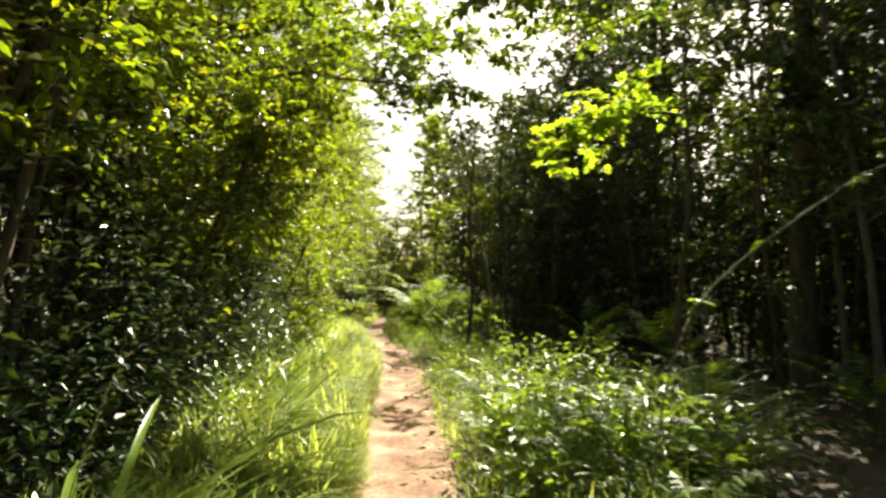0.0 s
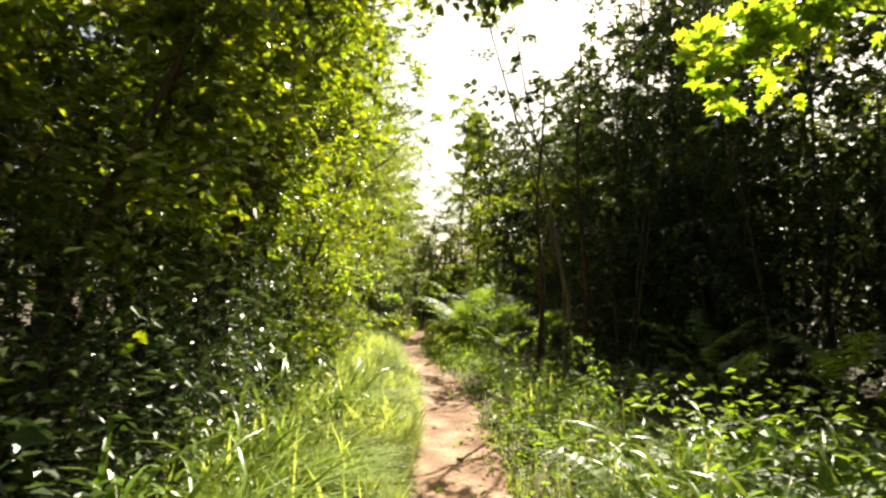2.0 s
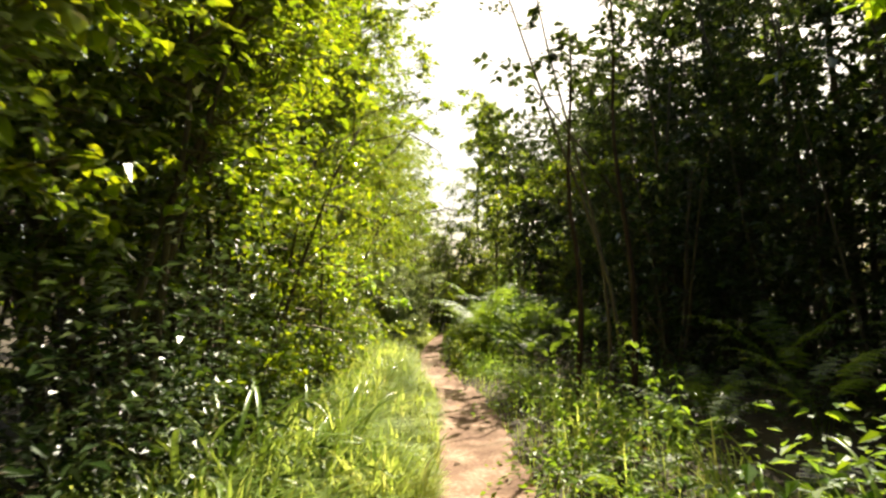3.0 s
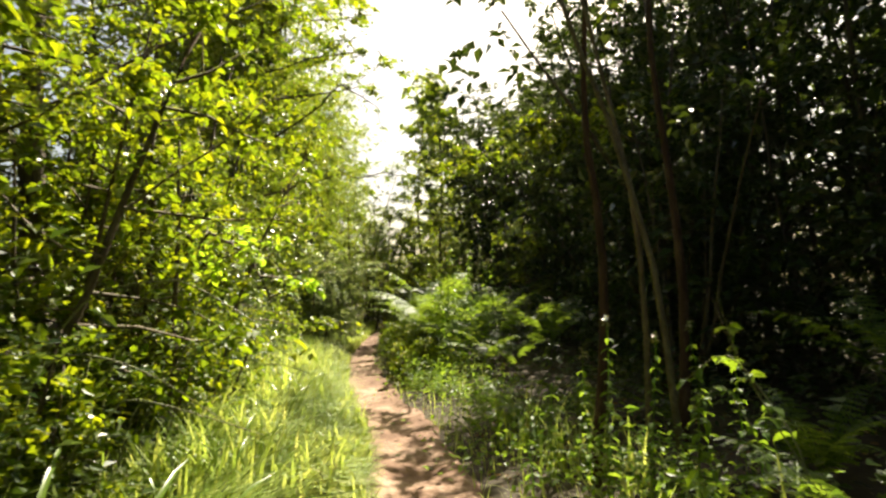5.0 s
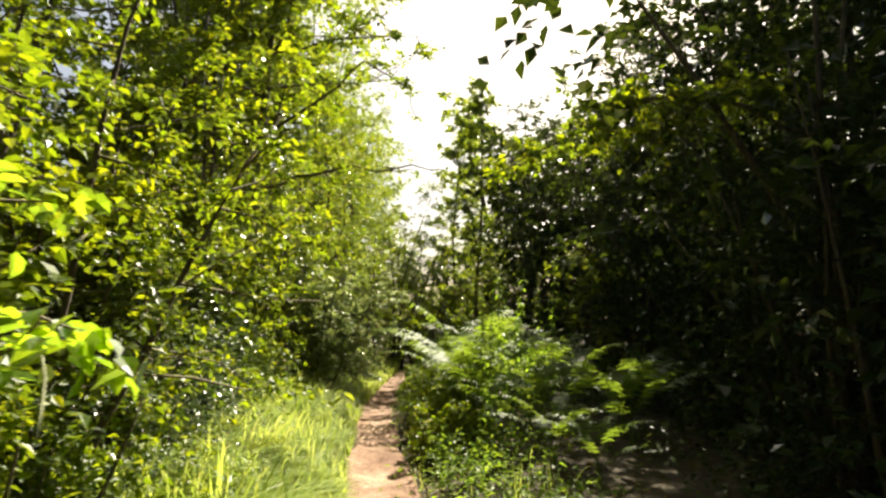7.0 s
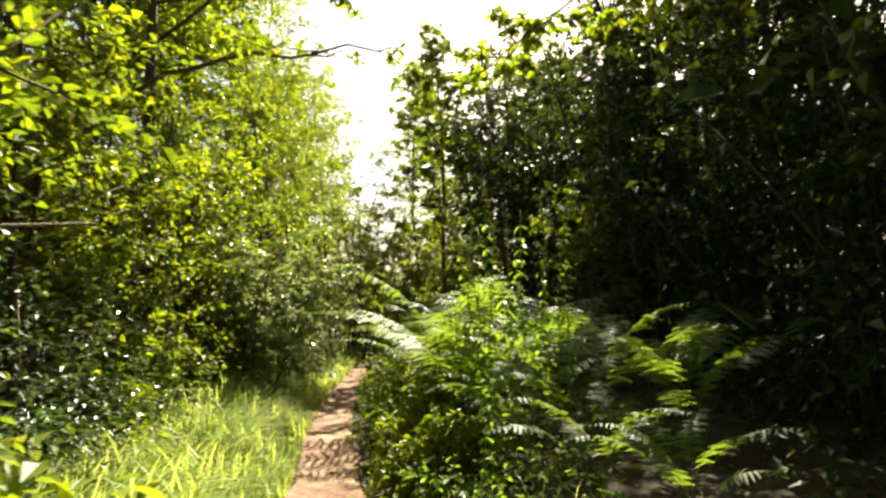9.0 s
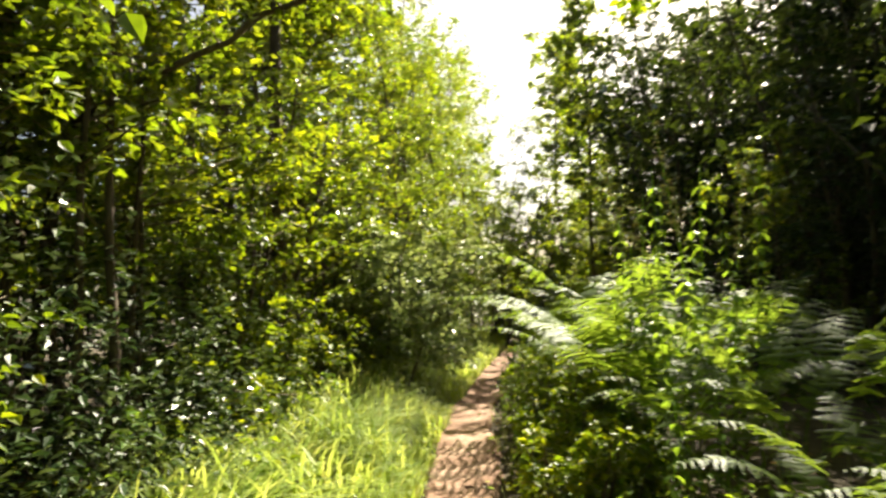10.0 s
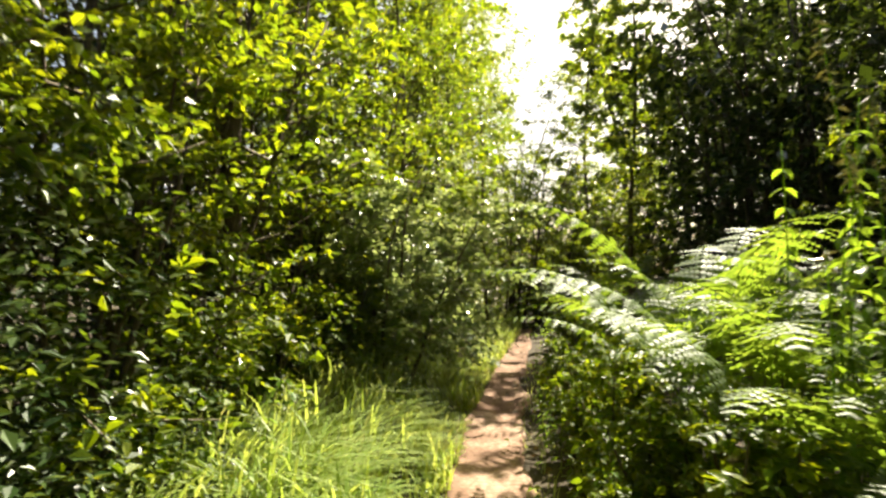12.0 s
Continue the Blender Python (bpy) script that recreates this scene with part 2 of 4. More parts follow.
def sprays(rng, lines, shoots, first, reach, twigs, leaves, size, aspect=0.72, droop=0.25, lift=0.15):
    """Leaves along twigs along side shoots of stems. Returns the leaves' arrays and the shoots as lines for the bark."""
    at, way, up, ln, bark = [], [], [], [], []
    for line in lines:
        for k in range(shoots):
            f = first + (1 - first) * (k + rng.random()) / shoots
            p = along_line(line, min(f, 0.999))
            az = rng.random() * 6.283
            d = np.array([math.cos(az), math.sin(az), rng.normal(lift, 0.25)])
            ll = reach * rng.uniform(0.55, 1.15) * (1.15 - 0.55 * f)
            sh = limb(rng, p, d, ll, 4, 0.18, 0.02)
            bark.append((sh, np.linspace(0.011, 0.003, 4) * (0.6 + 0.5 * reach)))
            for j in range(twigs):
                g = rng.uniform(0.15, 1.0)
                q = along_line(sh, min(g, 0.999))
                td = unit(unit(sh[-1] - sh[0]) + rng.normal(0, 0.55, 3))
                tl = ll * rng.uniform(0.25, 0.5)
                s = (np.arange(leaves) + rng.random(leaves)) / leaves
                pos = q + td * (s * tl)[:, None] + rng.normal(0, 0.02, (leaves, 3)) + np.array([0, 0, -1.0]) * (s ** 2 * tl * 0.25)[:, None]
                sd = unit(np.cross(td, [0, 0, 1.0]) + 1e-6)
                w = td * 0.55 + sd * np.where(np.arange(leaves) % 2, 1, -1)[:, None] * 0.8 + rng.normal(0, 0.35, (leaves, 3)) - np.array([0, 0, droop])
                at.append(pos)
                way.append(w)
                up.append(np.array([0, 0, 1.0]) + rng.normal(0, 0.42, (leaves, 3)))
                ln.append(size * rng.uniform(0.6, 1.25, leaves))
    at, way, up, ln = map(np.concatenate, (at, way, up, ln))
    return (at, unit(way), unit(up), ln, ln * aspect), bark


# ---- the plan ----
LINE_Y = [-40, -6, 0, 4, 7.4, 9.4, 11.8, 13.3, 14.9, 17.0, 18.7, 20.5, 25, 30, 33, 36, 40, 46]
LINE_X = [0.8, 0.3, 0, -0.38, -0.66, -0.76, -0.92, -1.1, -1.45, -1.8, -2.05, -2.3, -2.6, -2.8, -3.1, -4.0, -6.5, -12.0]


def cx(y):
    """The middle of the trodden line, by its distance along."""
    return np.interp(y, LINE_Y, LINE_X)


def track(y):
    """The middle of the bare earth: it lies a little to the wood's side of the walked line at first."""
    return cx(y) + np.interp(y, [-6, 0, 4, 8.5, 12, 15], [0.1, 0.12, 0.15, 0.16, 0.07, 0.0])


def half_width(y):
    return np.interp(y, [-6, 9, 14, 18, 21, 27, 30], [0.43, 0.43, 0.41, 0.34, 0.30, 0.22, 0.14])


def wave(x, y):
    return 0.05 * np.sin(0.9 * x + 1.3) * np.cos(0.7 * y) + 0.03 * np.sin(2.3 * x + 0.8 * y) + 0.02 * np.cos(3.1 * y - 1.7 * x)


def ground_z(x, y):
    off = np.abs(np.asarray(x) - track(y))
    verge = np.clip((off - 0.3) / 1.0, 0, 1)
    return 0.10 * verge + wave(np.asarray(x), np.asarray(y)) * verge - 0.05 * np.clip(1 - off / 0.34, 0, 1)


def build_ground():
    far = np.array([15, 20, 30, 50, 90, 160, 300, 600.0])
    xs = np.concatenate((-far[::-1], np.arange(-12, 12.01, 0.3), far))
    ys = np.concatenate((-far[::-1], np.arange(-8, 46.01, 0.4), 46 + far))
    X, Y = np.meshgrid(xs, ys, indexing="ij")
    Z = ground_z(X, Y)
    nx, ny = X.shape
    i, j = np.meshgrid(np.arange(nx - 1), np.arange(ny - 1), indexing="ij")
    q = np.stack([i * ny + j, (i + 1) * ny + j, (i + 1) * ny + j + 1, i * ny + j + 1], -1).reshape(-1, 4)
    ob = new("ground", mesh_of("ground", np.stack([X, Y, Z], -1).reshape(-1, 3), q.ravel(), np.full(len(q), 4), M_SOIL, True))
    tagged(ob, "dark woodland soil under grass and fallen leaves", "ground", kind="structure")


def build_path():
    rng = np.random.default_rng(3)
    ys = np.arange(-5, 31.5, 0.05)
    us = np.linspace(-1, 1, 17)
    U, Y = np.meshgrid(us, ys, indexing="ij")
    half = half_width(Y) + 0.10 * np.vectorize(lambda u, y: noise.noise(Vector((u * 9, y * 1.1, 0.5))))(np.sign(U), Y) + 0.05 * np.vectorize(lambda u, y: noise.noise(Vector((u * 9, y * 4.0, 7.5))))(np.sign(U), Y)
    X = track(Y) + U * half
    bump = sum(a * np.vectorize(lambda x, y: noise.noise(Vector((x * f, y * f * 0.8, 3.1 * f))))(X, Y) for a, f in ((0.030, 2.2), (0.020, 6.0), (0.010, 15.0)))
    Z = 0.012 - 0.035 * (1 - U ** 2) + bump + rng.normal(0, 0.0015, X.shape) - 0.09 * np.clip(np.abs(U) - 0.86, 0, 1) / 0.14 + 0.03
    nx, ny = X.shape
    i, j = np.meshgrid(np.arange(nx - 1), np.arange(ny - 1), indexing="ij")
    q = np.stack([i * ny + j, (i + 1) * ny + j, (i + 1) * ny + j + 1, i * ny + j + 1], -1).reshape(-1, 4)
    ob = new("path", mesh_of("path", np.stack([X, Y, Z], -1).reshape(-1, 3), q.ravel(), np.full(len(q), 4), M_PATH, True))
    tagged(ob, "narrow trodden path of dry reddish-brown earth", "path", kind="structure")


def blades(name, at, height, width, lean, material, rng, label, segs=4, bend=0.55):
    """Arching grass: each blade a tapered ribbon of segs steps, folded along its middle."""
    n = len(at)
    az = rng.random(n) * 6.283
    swirl = 2.2 * np.sin(2.7 * at[:, 0] + 1.9 * at[:, 1]) + 1.7 * np.sin(3.3 * at[:, 1] - 2.1 * at[:, 0])
    d = np.stack([np.cos(az), np.sin(az), rng.normal(0, 0.12, n)], -1) * rng.uniform(0.3, 1.0, n)[:, None] + lean
    d[:, 0] += 0.7 * np.cos(swirl)
    d[:, 1] += 0.7 * np.sin(swirl)
    side = unit(np.cross(d, [0, 0, 1.0]))
    curve = bend * rng.uniform(0.3, 1.5, n)
    # no blade reaches over the middle of the path
    room = np.maximum(np.abs(at[:, 0] - track(at[:, 1])) - 0.2, 0.1)
    d = d * np.minimum(1.0, room / (np.linalg.norm(d, axis=1) * height * curve))[:, None]
    vs = []
    for k in range(segs + 1):
        s = k / segs
        c = at + d * (height * curve * s ** 2)[:, None] + np.array([0, 0, 1.0]) * (height * (s - 0.42 * np.clip(curve, 0, 1.2) * s ** 2.4))[:, None]
        w = (width * (1 - s ** 1.6) * (0.7 + 0.6 * s))[:, None]
        if k < segs:
            vs += [c - side * w, c + side * w]
        else:
            vs.append(c)
    m = 2 * segs + 1
    v = np.stack(vs, 1).reshape(-1, 3)
    quads = np.array([(2 * k, 2 * k + 1, 2 * k + 3, 2 * k + 2) for k in range(segs - 1)] + [(2 * segs - 2, 2 * segs - 1, 2 * segs, 2 * segs)])
    loops_one = np.concatenate([quads[:-1].ravel(), quads[-1, :3]])
    loops = (loops_one[None] + (np.arange(n) * m)[:, None]).ravel()
    sizes = np.tile(np.array([4] * (segs - 1) + [3]), n)
    return tagged(new(name, mesh_of(name, v, loops, sizes, material)), label, "grass", kind="stuff")


def on_ground(x, y, sink=0.01):
    return np.stack([x, y, ground_z(x, y) - sink], -1)


def build_grass():
    rng = np.random.default_rng(11)
    lean = np.array([0.25, -0.1, 0])
    # lit verge on the hedge side
    n = 30000
    y = -1.0 + 34 * rng.random(n) ** 1.15
    off = 0.8 * half_width(y) + 1.5 * rng.random(n) ** 1.25
    x = track(y) - off
    tuft = 0.75 + 0.35 * np.sin(2.1 * x + 1.7 * y) * np.sin(1.3 * y) + 0.15 * np.sin(5 * y)
    h = (0.31 + 0.44 * np.clip((off - 0.3) / 1.0, 0, 1)) * tuft ** 1.7 * rng.uniform(0.55, 1.35, n)
    blades("grass", on_ground(x, y), np.minimum(h * 1.42, rng.uniform(0.55, 0.9, n)), rng.uniform(0.007, 0.020, n), lean, M_GRASS, rng, "long bright green grass arching along the path's sunny verge", 4, 1.1)
    # other side
    n = 8000
    y = -1.0 + 26 * rng.random(n) ** 1.4
    off = 0.9 * half_width(y) + 1.2 * rng.random(n) ** 1.4
    keep = (y < 7.5) | (rng.random(n) < 0.25)
    y, off, n = y[keep], off[keep], int(keep.sum())
    x = track(y) + off
    h = (0.12 + 0.34 * np.clip((off - 0.2) / 0.7, 0, 1)) * rng.uniform(0.5, 1.2, n)
    blades("grass", on_ground(x, y), h, rng.uniform(0.003, 0.006, n), -lean, M_GRASS, rng, "shaded green grass among the bracken beside the path")
    # broad tufts
    n = 3600
    k = rng.integers(0, 130, n)
    ty = rng.uniform(1.5, 13.5, 130)
    tx = cx(ty) + np.where(rng.random(130) < 0.86, -rng.uniform(0.95, 1.6, 130), rng.uniform(0.95, 1.7, 130))
    x, y = tx[k] + rng.normal(0, 0.07, n), ty[k] + rng.normal(0, 0.07, n)
    blades("grass", on_ground(x, y), rng.uniform(0.3, 0.68, n), rng.uniform(0.006, 0.012, n), lean * 0.6, M_GRASS, rng, "tall tufts of broad-bladed wild grass by the hedge", 6, 0.7)


# ---- shrubs and trees ----
def make_shrub(seed, height, spread, stems, shoots, twigs, leaves, size, material, name, label, category, group, shape="fine", first=0.08, rise=0.03, twigs_seen=True):
    rng = np.random.default_rng(seed)
    lines, radii = [], []
    for s in range(stems):
        az = 6.283 * (s + rng.random()) / stems
        tilt = rng.uniform(0.08, 0.5) * spread / max(height, 1) * 2.0
        ln = height * rng.uniform(0.7, 1.0)
        lines.append(limb(rng, (0.12 * math.cos(az), 0.12 * math.sin(az), -0.08), (math.cos(az) * tilt, math.sin(az) * tilt, 1), ln, 8, 0.08, rise))
        radii.append(np.linspace(0.028, 0.007, 8) * (0.5 + 0.16 * height))
    arr, bark = sprays(rng, lines, shoots, first, spread * 0.8, twigs, leaves, size)
    root = thing(name, label, category, group)
    for ln, r in zip(lines, radii):
        part("stem", tubes("stem", [(ln, r)], M_BARK), root)
    if twigs_seen:
        stuff("twigwork", tubes("twigwork", bark, M_TWIG, 3), root)
    stuff("foliage", leaves_mesh("foliage", *arr, material, shape), root)
    return root


def make_tree(seed, height, crown_from, spread, limbs, shoots, twigs, leaves, size, material, bark_material, name, label, category, group, girth=0.09, shape="plain", lean=(0, 0), far=False):
    rng = np.random.default_rng(seed)
    trunk = limb(rng, (0, 0, -0.1), (lean[0], lean[1], 1), height * 0.96, 10, 0.045, 0.03)
    root = thing(name, label, category, group)
    part("trunk", tubes("trunk", [(trunk, girth * np.linspace(1.15, 0.16, 10))], bark_material, 9), root)
    lines, radii = [], []
    f0 = crown_from / height
    for i in range(limbs):
        f = f0 + (0.97 - f0) * (i + rng.random() * 0.8) / limbs
        az = i * 2.4 + rng.normal(0, 0.4)
        ll = spread * rng.uniform(0.7, 1.15) * (1.0 - 0.62 * ((f - f0) / (1 - f0)) ** 1.6)
        ln = limb(rng, along_line(trunk, f), (math.cos(az), math.sin(az), rng.uniform(0.1, 0.55)), ll, 6, 0.13, 0.03)
        lines.append(ln)
        radii.append(girth * 0.42 * (1.1 - 0.6 * f) * np.linspace(1, 0.2, 6))
    if far:
        stuff("twigwork", tubes("twigwork", list(zip(lines, radii)), bark_material, 4), root)
    else:
        for ln, r in zip(lines, radii):
            part("limb", tubes("limb", [(ln, r)], bark_material, 5), root)
    arr, bark = sprays(rng, lines + [trunk[5:]], shoots, 0.12, spread * 0.42, twigs, leaves, size)
    if not far:
        stuff("twigwork", tubes("twigwork", bark, M_TWIG, 3), root)
    stuff("crown", leaves_mesh("crown", *arr, material, shape), root)
    return root


def place(kinds, rows, rng):
    """Set the first of each kind at its first row and copies at the others. Rows: kind, x, y, scale."""
    used = set()
    for k, x, y, s in rows:
        m = pose(x, y, float(ground_z(x, y)), 0, 0, rng.uniform(0, 360)) @ Matrix.Diagonal((s, s, s * rng.uniform(0.92, 1.08), 1))
        if k in used:
            copy_thing(kinds[k], m)
        else:
            kinds[k].matrix_basis = m
            used.add(k)


def spaced(rng, y0, y1, step, off, jx, jy, kinds, s0, s1, stop=33):
    """A loose row along the path: kind, x, y, scale."""
    return [(i % kinds, float(cx(min(y, stop))) + off + rng.normal(0, jx), y + rng.normal(0, jy), rng.uniform(s0, s1)) for i, y in enumerate(np.arange(y0, y1, step))]


def build_left():
    rng = np.random.default_rng(21)
    lab, grp = "dense leafy hazel shrub in full green leaf", "shrubs of the leafy hedge"
    near = [make_shrub(s, h, sp, 6, 15, 6, 12, 0.068, M_HAZEL, "hazel_shrub", lab, "shrub", grp, "fold", 0.08) for s, h, sp in ((1, 3.6, 1.2), (2, 3.0, 1.15), (3, 4.2, 1.3))]
    rows = spaced(rng, 1.8, 18.6, 1.0, -2.3, 0.14, 0.2, 3, 0.85, 1.1)
    hollow = [make_shrub(s, h, 1.3, 6, 18, 7, 12, 0.070, M_HAZEL, "hazel_shrub", "tall hazel shrub, leafy above and bare below", "shrub", grp, "fold", 0.52) for s, h in ((10, 4.4), (11, 4.9))]
    in_shade = [r for r in rows if 1.0 < r[2] < 8.9 or 14.2 < r[2] < 16.8]
    place(near, [r for r in rows if r not in in_shade], rng)
    place(hollow, [(i % 2, x + (0.22 if 5 < y < 9.5 else 0.0), y, sc) for i, (k, x, y, sc) in enumerate(in_shade)], rng)
    far = [make_shrub(s, h, sp, 6, 13, 5, 10, 0.09, M_HAZEL, "hazel_shrub", lab, "shrub", grp, "plain", 0.03) for s, h, sp in ((4, 3.8, 1.25), (8, 4.4, 1.35))]
    place(far, spaced(rng, 18.8, 36, 1.1, -2.5, 0.14, 0.2, 2, 0.9, 1.1) + [(1, -3.3, 32.6, 1.45), (0, -2.6, 33.6, 1.4), (1, -1.9, 34.8, 1.05)], rng)
    # leafy growth coming down to the grass
    foot = [make_shrub(s, h, 0.6, 5, 11, 5, 9, 0.066, M_HAZEL, "hazel_shrub", "low bushy hazel shoots at the hedge foot", "shrub", grp, "plain", 0.05, twigs_seen=False) for s, h in ((12, 1.7), (13, 1.3))]
    place(foot, spaced(rng, 8.4, 12.6, 0.8, -1.75, 0.08, 0.15, 2, 0.75, 1.0) + spaced(rng, 18.6, 30, 0.95, -1.9, 0.12, 0.2, 2, 0.9, 1.3), rng)
    tall = [make_tree(s, h, 1.6, 2.3, 20, 7, 4, 9, 0.098, M_HAZEL, M_BARK, "young_tree", "slim young broadleaved tree with yellow-green leaves", "tree", "trees behind the hedge", 0.042, far=True) for s, h in ((5, 9.0), (6, 11.0), (7, 12.5))]
    place(tall, spaced(rng, 2.4, 17, 1.6, -3.1, 0.2, 0.3, 3, 0.9, 1.08) + [(0, -3.85, 23.2, 0.86), (1, -3.85, 25.4, 0.8), (2, -3.9, 27.6, 0.8), (0, -3.6, 29.4, 1.0), (1, -3.5, 31.6, 0.75)] + spaced(rng, 17.5, 39, 1.5, -2.75, 0.15, 0.3, 3, 0.92, 1.1), rng)
    # added trees whose unseen crowns roof the hedge and block the sun from it
    shade_tree = [make_tree(9, 9.5, 5.3, 3.0, 18, 9, 5, 10, 0.13, M_HAZEL, M_BARK, "shade_tree", "added spreading tree, its crown out of view to shade the hedge", "tree", "spreading oaks", 0.09)]
    place(shade_tree, [(0, -3.5, 8.4, 1.05), (0, -3.7, 11.4, 1.0), (0, -5.8, 20.8, 1.0), (0, -3.2, 5.2, 1.0), (0, -6.0, 24.2, 1.0), (0, -4.4, 19.6, 1.05)], rng)


def edge_x(y):
    """Where the wood's edge stands: nearer the path at the start, drawing away from it further on."""
    return np.interp(y, [-12, 3, 8, 12, 16, 20, 24, 30, 40], [3.2, 3.0, 2.7, 2.4, 2.7, 3.3, 3.9, 5.0, 7.2])


def build_right():
    rng = np.random.default_rng(31)
    # leaf colour is darkened here so the wood's near face looks shaded
    kinds = [make_tree(s, h, 1.9, 2.0, 17, 6, 4, 8, 0.132, M_SHADED, M_BARK, "woodland_tree", "thin-trunked woodland tree with green foliage coloured dark for shade", "tree", "trees of the dark wood", gth) for s, h, gth in ((41, 7.8, 0.04), (42, 9.2, 0.055), (43, 10.6, 0.075))]

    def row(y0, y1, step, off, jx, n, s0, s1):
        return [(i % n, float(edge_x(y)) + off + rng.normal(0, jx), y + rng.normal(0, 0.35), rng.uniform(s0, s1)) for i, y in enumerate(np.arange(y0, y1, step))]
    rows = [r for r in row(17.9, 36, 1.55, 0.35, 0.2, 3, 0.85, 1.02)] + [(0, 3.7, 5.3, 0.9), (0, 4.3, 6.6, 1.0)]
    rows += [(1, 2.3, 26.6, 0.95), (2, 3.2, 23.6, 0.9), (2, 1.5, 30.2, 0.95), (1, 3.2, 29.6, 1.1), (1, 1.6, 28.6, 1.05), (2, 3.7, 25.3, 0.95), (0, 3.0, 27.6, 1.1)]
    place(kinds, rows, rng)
    inner = [make_tree(s, h, 1.6, 2.2, 17, 7, 4, 8, 0.13, M_SHADED, M_BARK, "woodland_tree", "tall tree deep in the wood, leaves coloured dark for shade", "tree", "trees of the dark wood", gth, far=True) for s, h, gth in ((44, 9.0, 0.05), (45, 10.5, 0.07))]
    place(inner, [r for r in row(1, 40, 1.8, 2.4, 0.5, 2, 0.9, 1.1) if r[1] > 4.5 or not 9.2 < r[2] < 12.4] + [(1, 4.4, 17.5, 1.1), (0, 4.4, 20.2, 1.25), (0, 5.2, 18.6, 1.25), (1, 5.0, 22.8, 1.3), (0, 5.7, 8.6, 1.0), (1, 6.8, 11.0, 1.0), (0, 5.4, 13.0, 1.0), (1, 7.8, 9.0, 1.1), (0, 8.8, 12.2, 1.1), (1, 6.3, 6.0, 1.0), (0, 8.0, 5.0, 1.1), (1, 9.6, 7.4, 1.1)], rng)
    # added filler shrubs whose near-black leaves stand in for deep shade
    bush = [make_shrub(s, h, sp, 4, 16, 4, 6, 0.132, M_DEEP_SHADE, "shade_filler_shrub", "dense filler shrub, leaves coloured near black for deep shade", "shrub", "shrubs under the dark wood", "plain", 0.02, twigs_seen=False) for s, h, sp in ((71, 4.0, 1.5), (72, 5.2, 1.7))]
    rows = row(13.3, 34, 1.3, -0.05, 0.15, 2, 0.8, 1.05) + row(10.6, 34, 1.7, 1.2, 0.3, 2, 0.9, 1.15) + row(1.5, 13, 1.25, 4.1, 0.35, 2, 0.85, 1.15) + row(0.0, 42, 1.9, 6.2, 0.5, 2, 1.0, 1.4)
    # more of them behind the hedge, as its unlit depth
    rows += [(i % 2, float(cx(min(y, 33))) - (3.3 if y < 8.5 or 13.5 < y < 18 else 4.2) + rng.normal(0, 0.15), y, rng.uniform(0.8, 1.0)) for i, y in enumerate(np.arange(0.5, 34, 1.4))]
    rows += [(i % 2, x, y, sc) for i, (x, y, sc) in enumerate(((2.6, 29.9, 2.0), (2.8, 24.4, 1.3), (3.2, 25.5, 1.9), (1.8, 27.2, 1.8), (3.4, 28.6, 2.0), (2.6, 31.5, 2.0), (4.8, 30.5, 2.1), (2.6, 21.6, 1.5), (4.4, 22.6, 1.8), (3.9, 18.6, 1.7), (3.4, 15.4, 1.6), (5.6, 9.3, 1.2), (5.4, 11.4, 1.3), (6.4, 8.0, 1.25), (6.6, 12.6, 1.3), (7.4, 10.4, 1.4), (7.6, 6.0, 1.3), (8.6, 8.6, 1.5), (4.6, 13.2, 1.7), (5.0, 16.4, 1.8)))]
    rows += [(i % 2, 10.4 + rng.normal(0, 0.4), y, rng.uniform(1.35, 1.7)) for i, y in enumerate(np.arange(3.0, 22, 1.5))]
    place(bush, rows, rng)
    # sunny young trees leaning out of the wood into the light
    lit = [make_tree(81, 5.6, 1.3, 1.7, 16, 8, 4, 11, 0.095, M_HAZEL, M_BARK, "young_tree", "sunlit young tree leaning out over the bracken", "tree", "sunlit trees at the wood's edge", 0.045, lean=(-0.12, 0))]
    place(lit, [(0, 1.7, 21.2, 0.62), (0, -0.4, 33.0, 1.5), (0, 0.4, 25.2, 0.5)], rng)
    slim = [make_tree(s, 11.0, 1.4, 1.35, 26, 9, 5, 10, 0.115, M_HAZEL, M_BARK, "slim_tree", "tall slim tree with sunlit grey-green leaves", "tree", "slim trees beyond the bracken", 0.06) for s in (84, 85)]
    place(slim, [(0, -0.3, 29.4, 0.95), (1, -1.0, 36.0, 1.12)], rng)
    big = make_tree(83, 10.0, 6.0, 1.9, 12, 7, 4, 9, 0.12, M_SHADED, M_BARK, "old_tree", "straight thick-trunked tree in the shade", "tree", "", 0.15)
    big.matrix_basis = pose(4.35, 7.5, 0.05, 0, 0, 30)


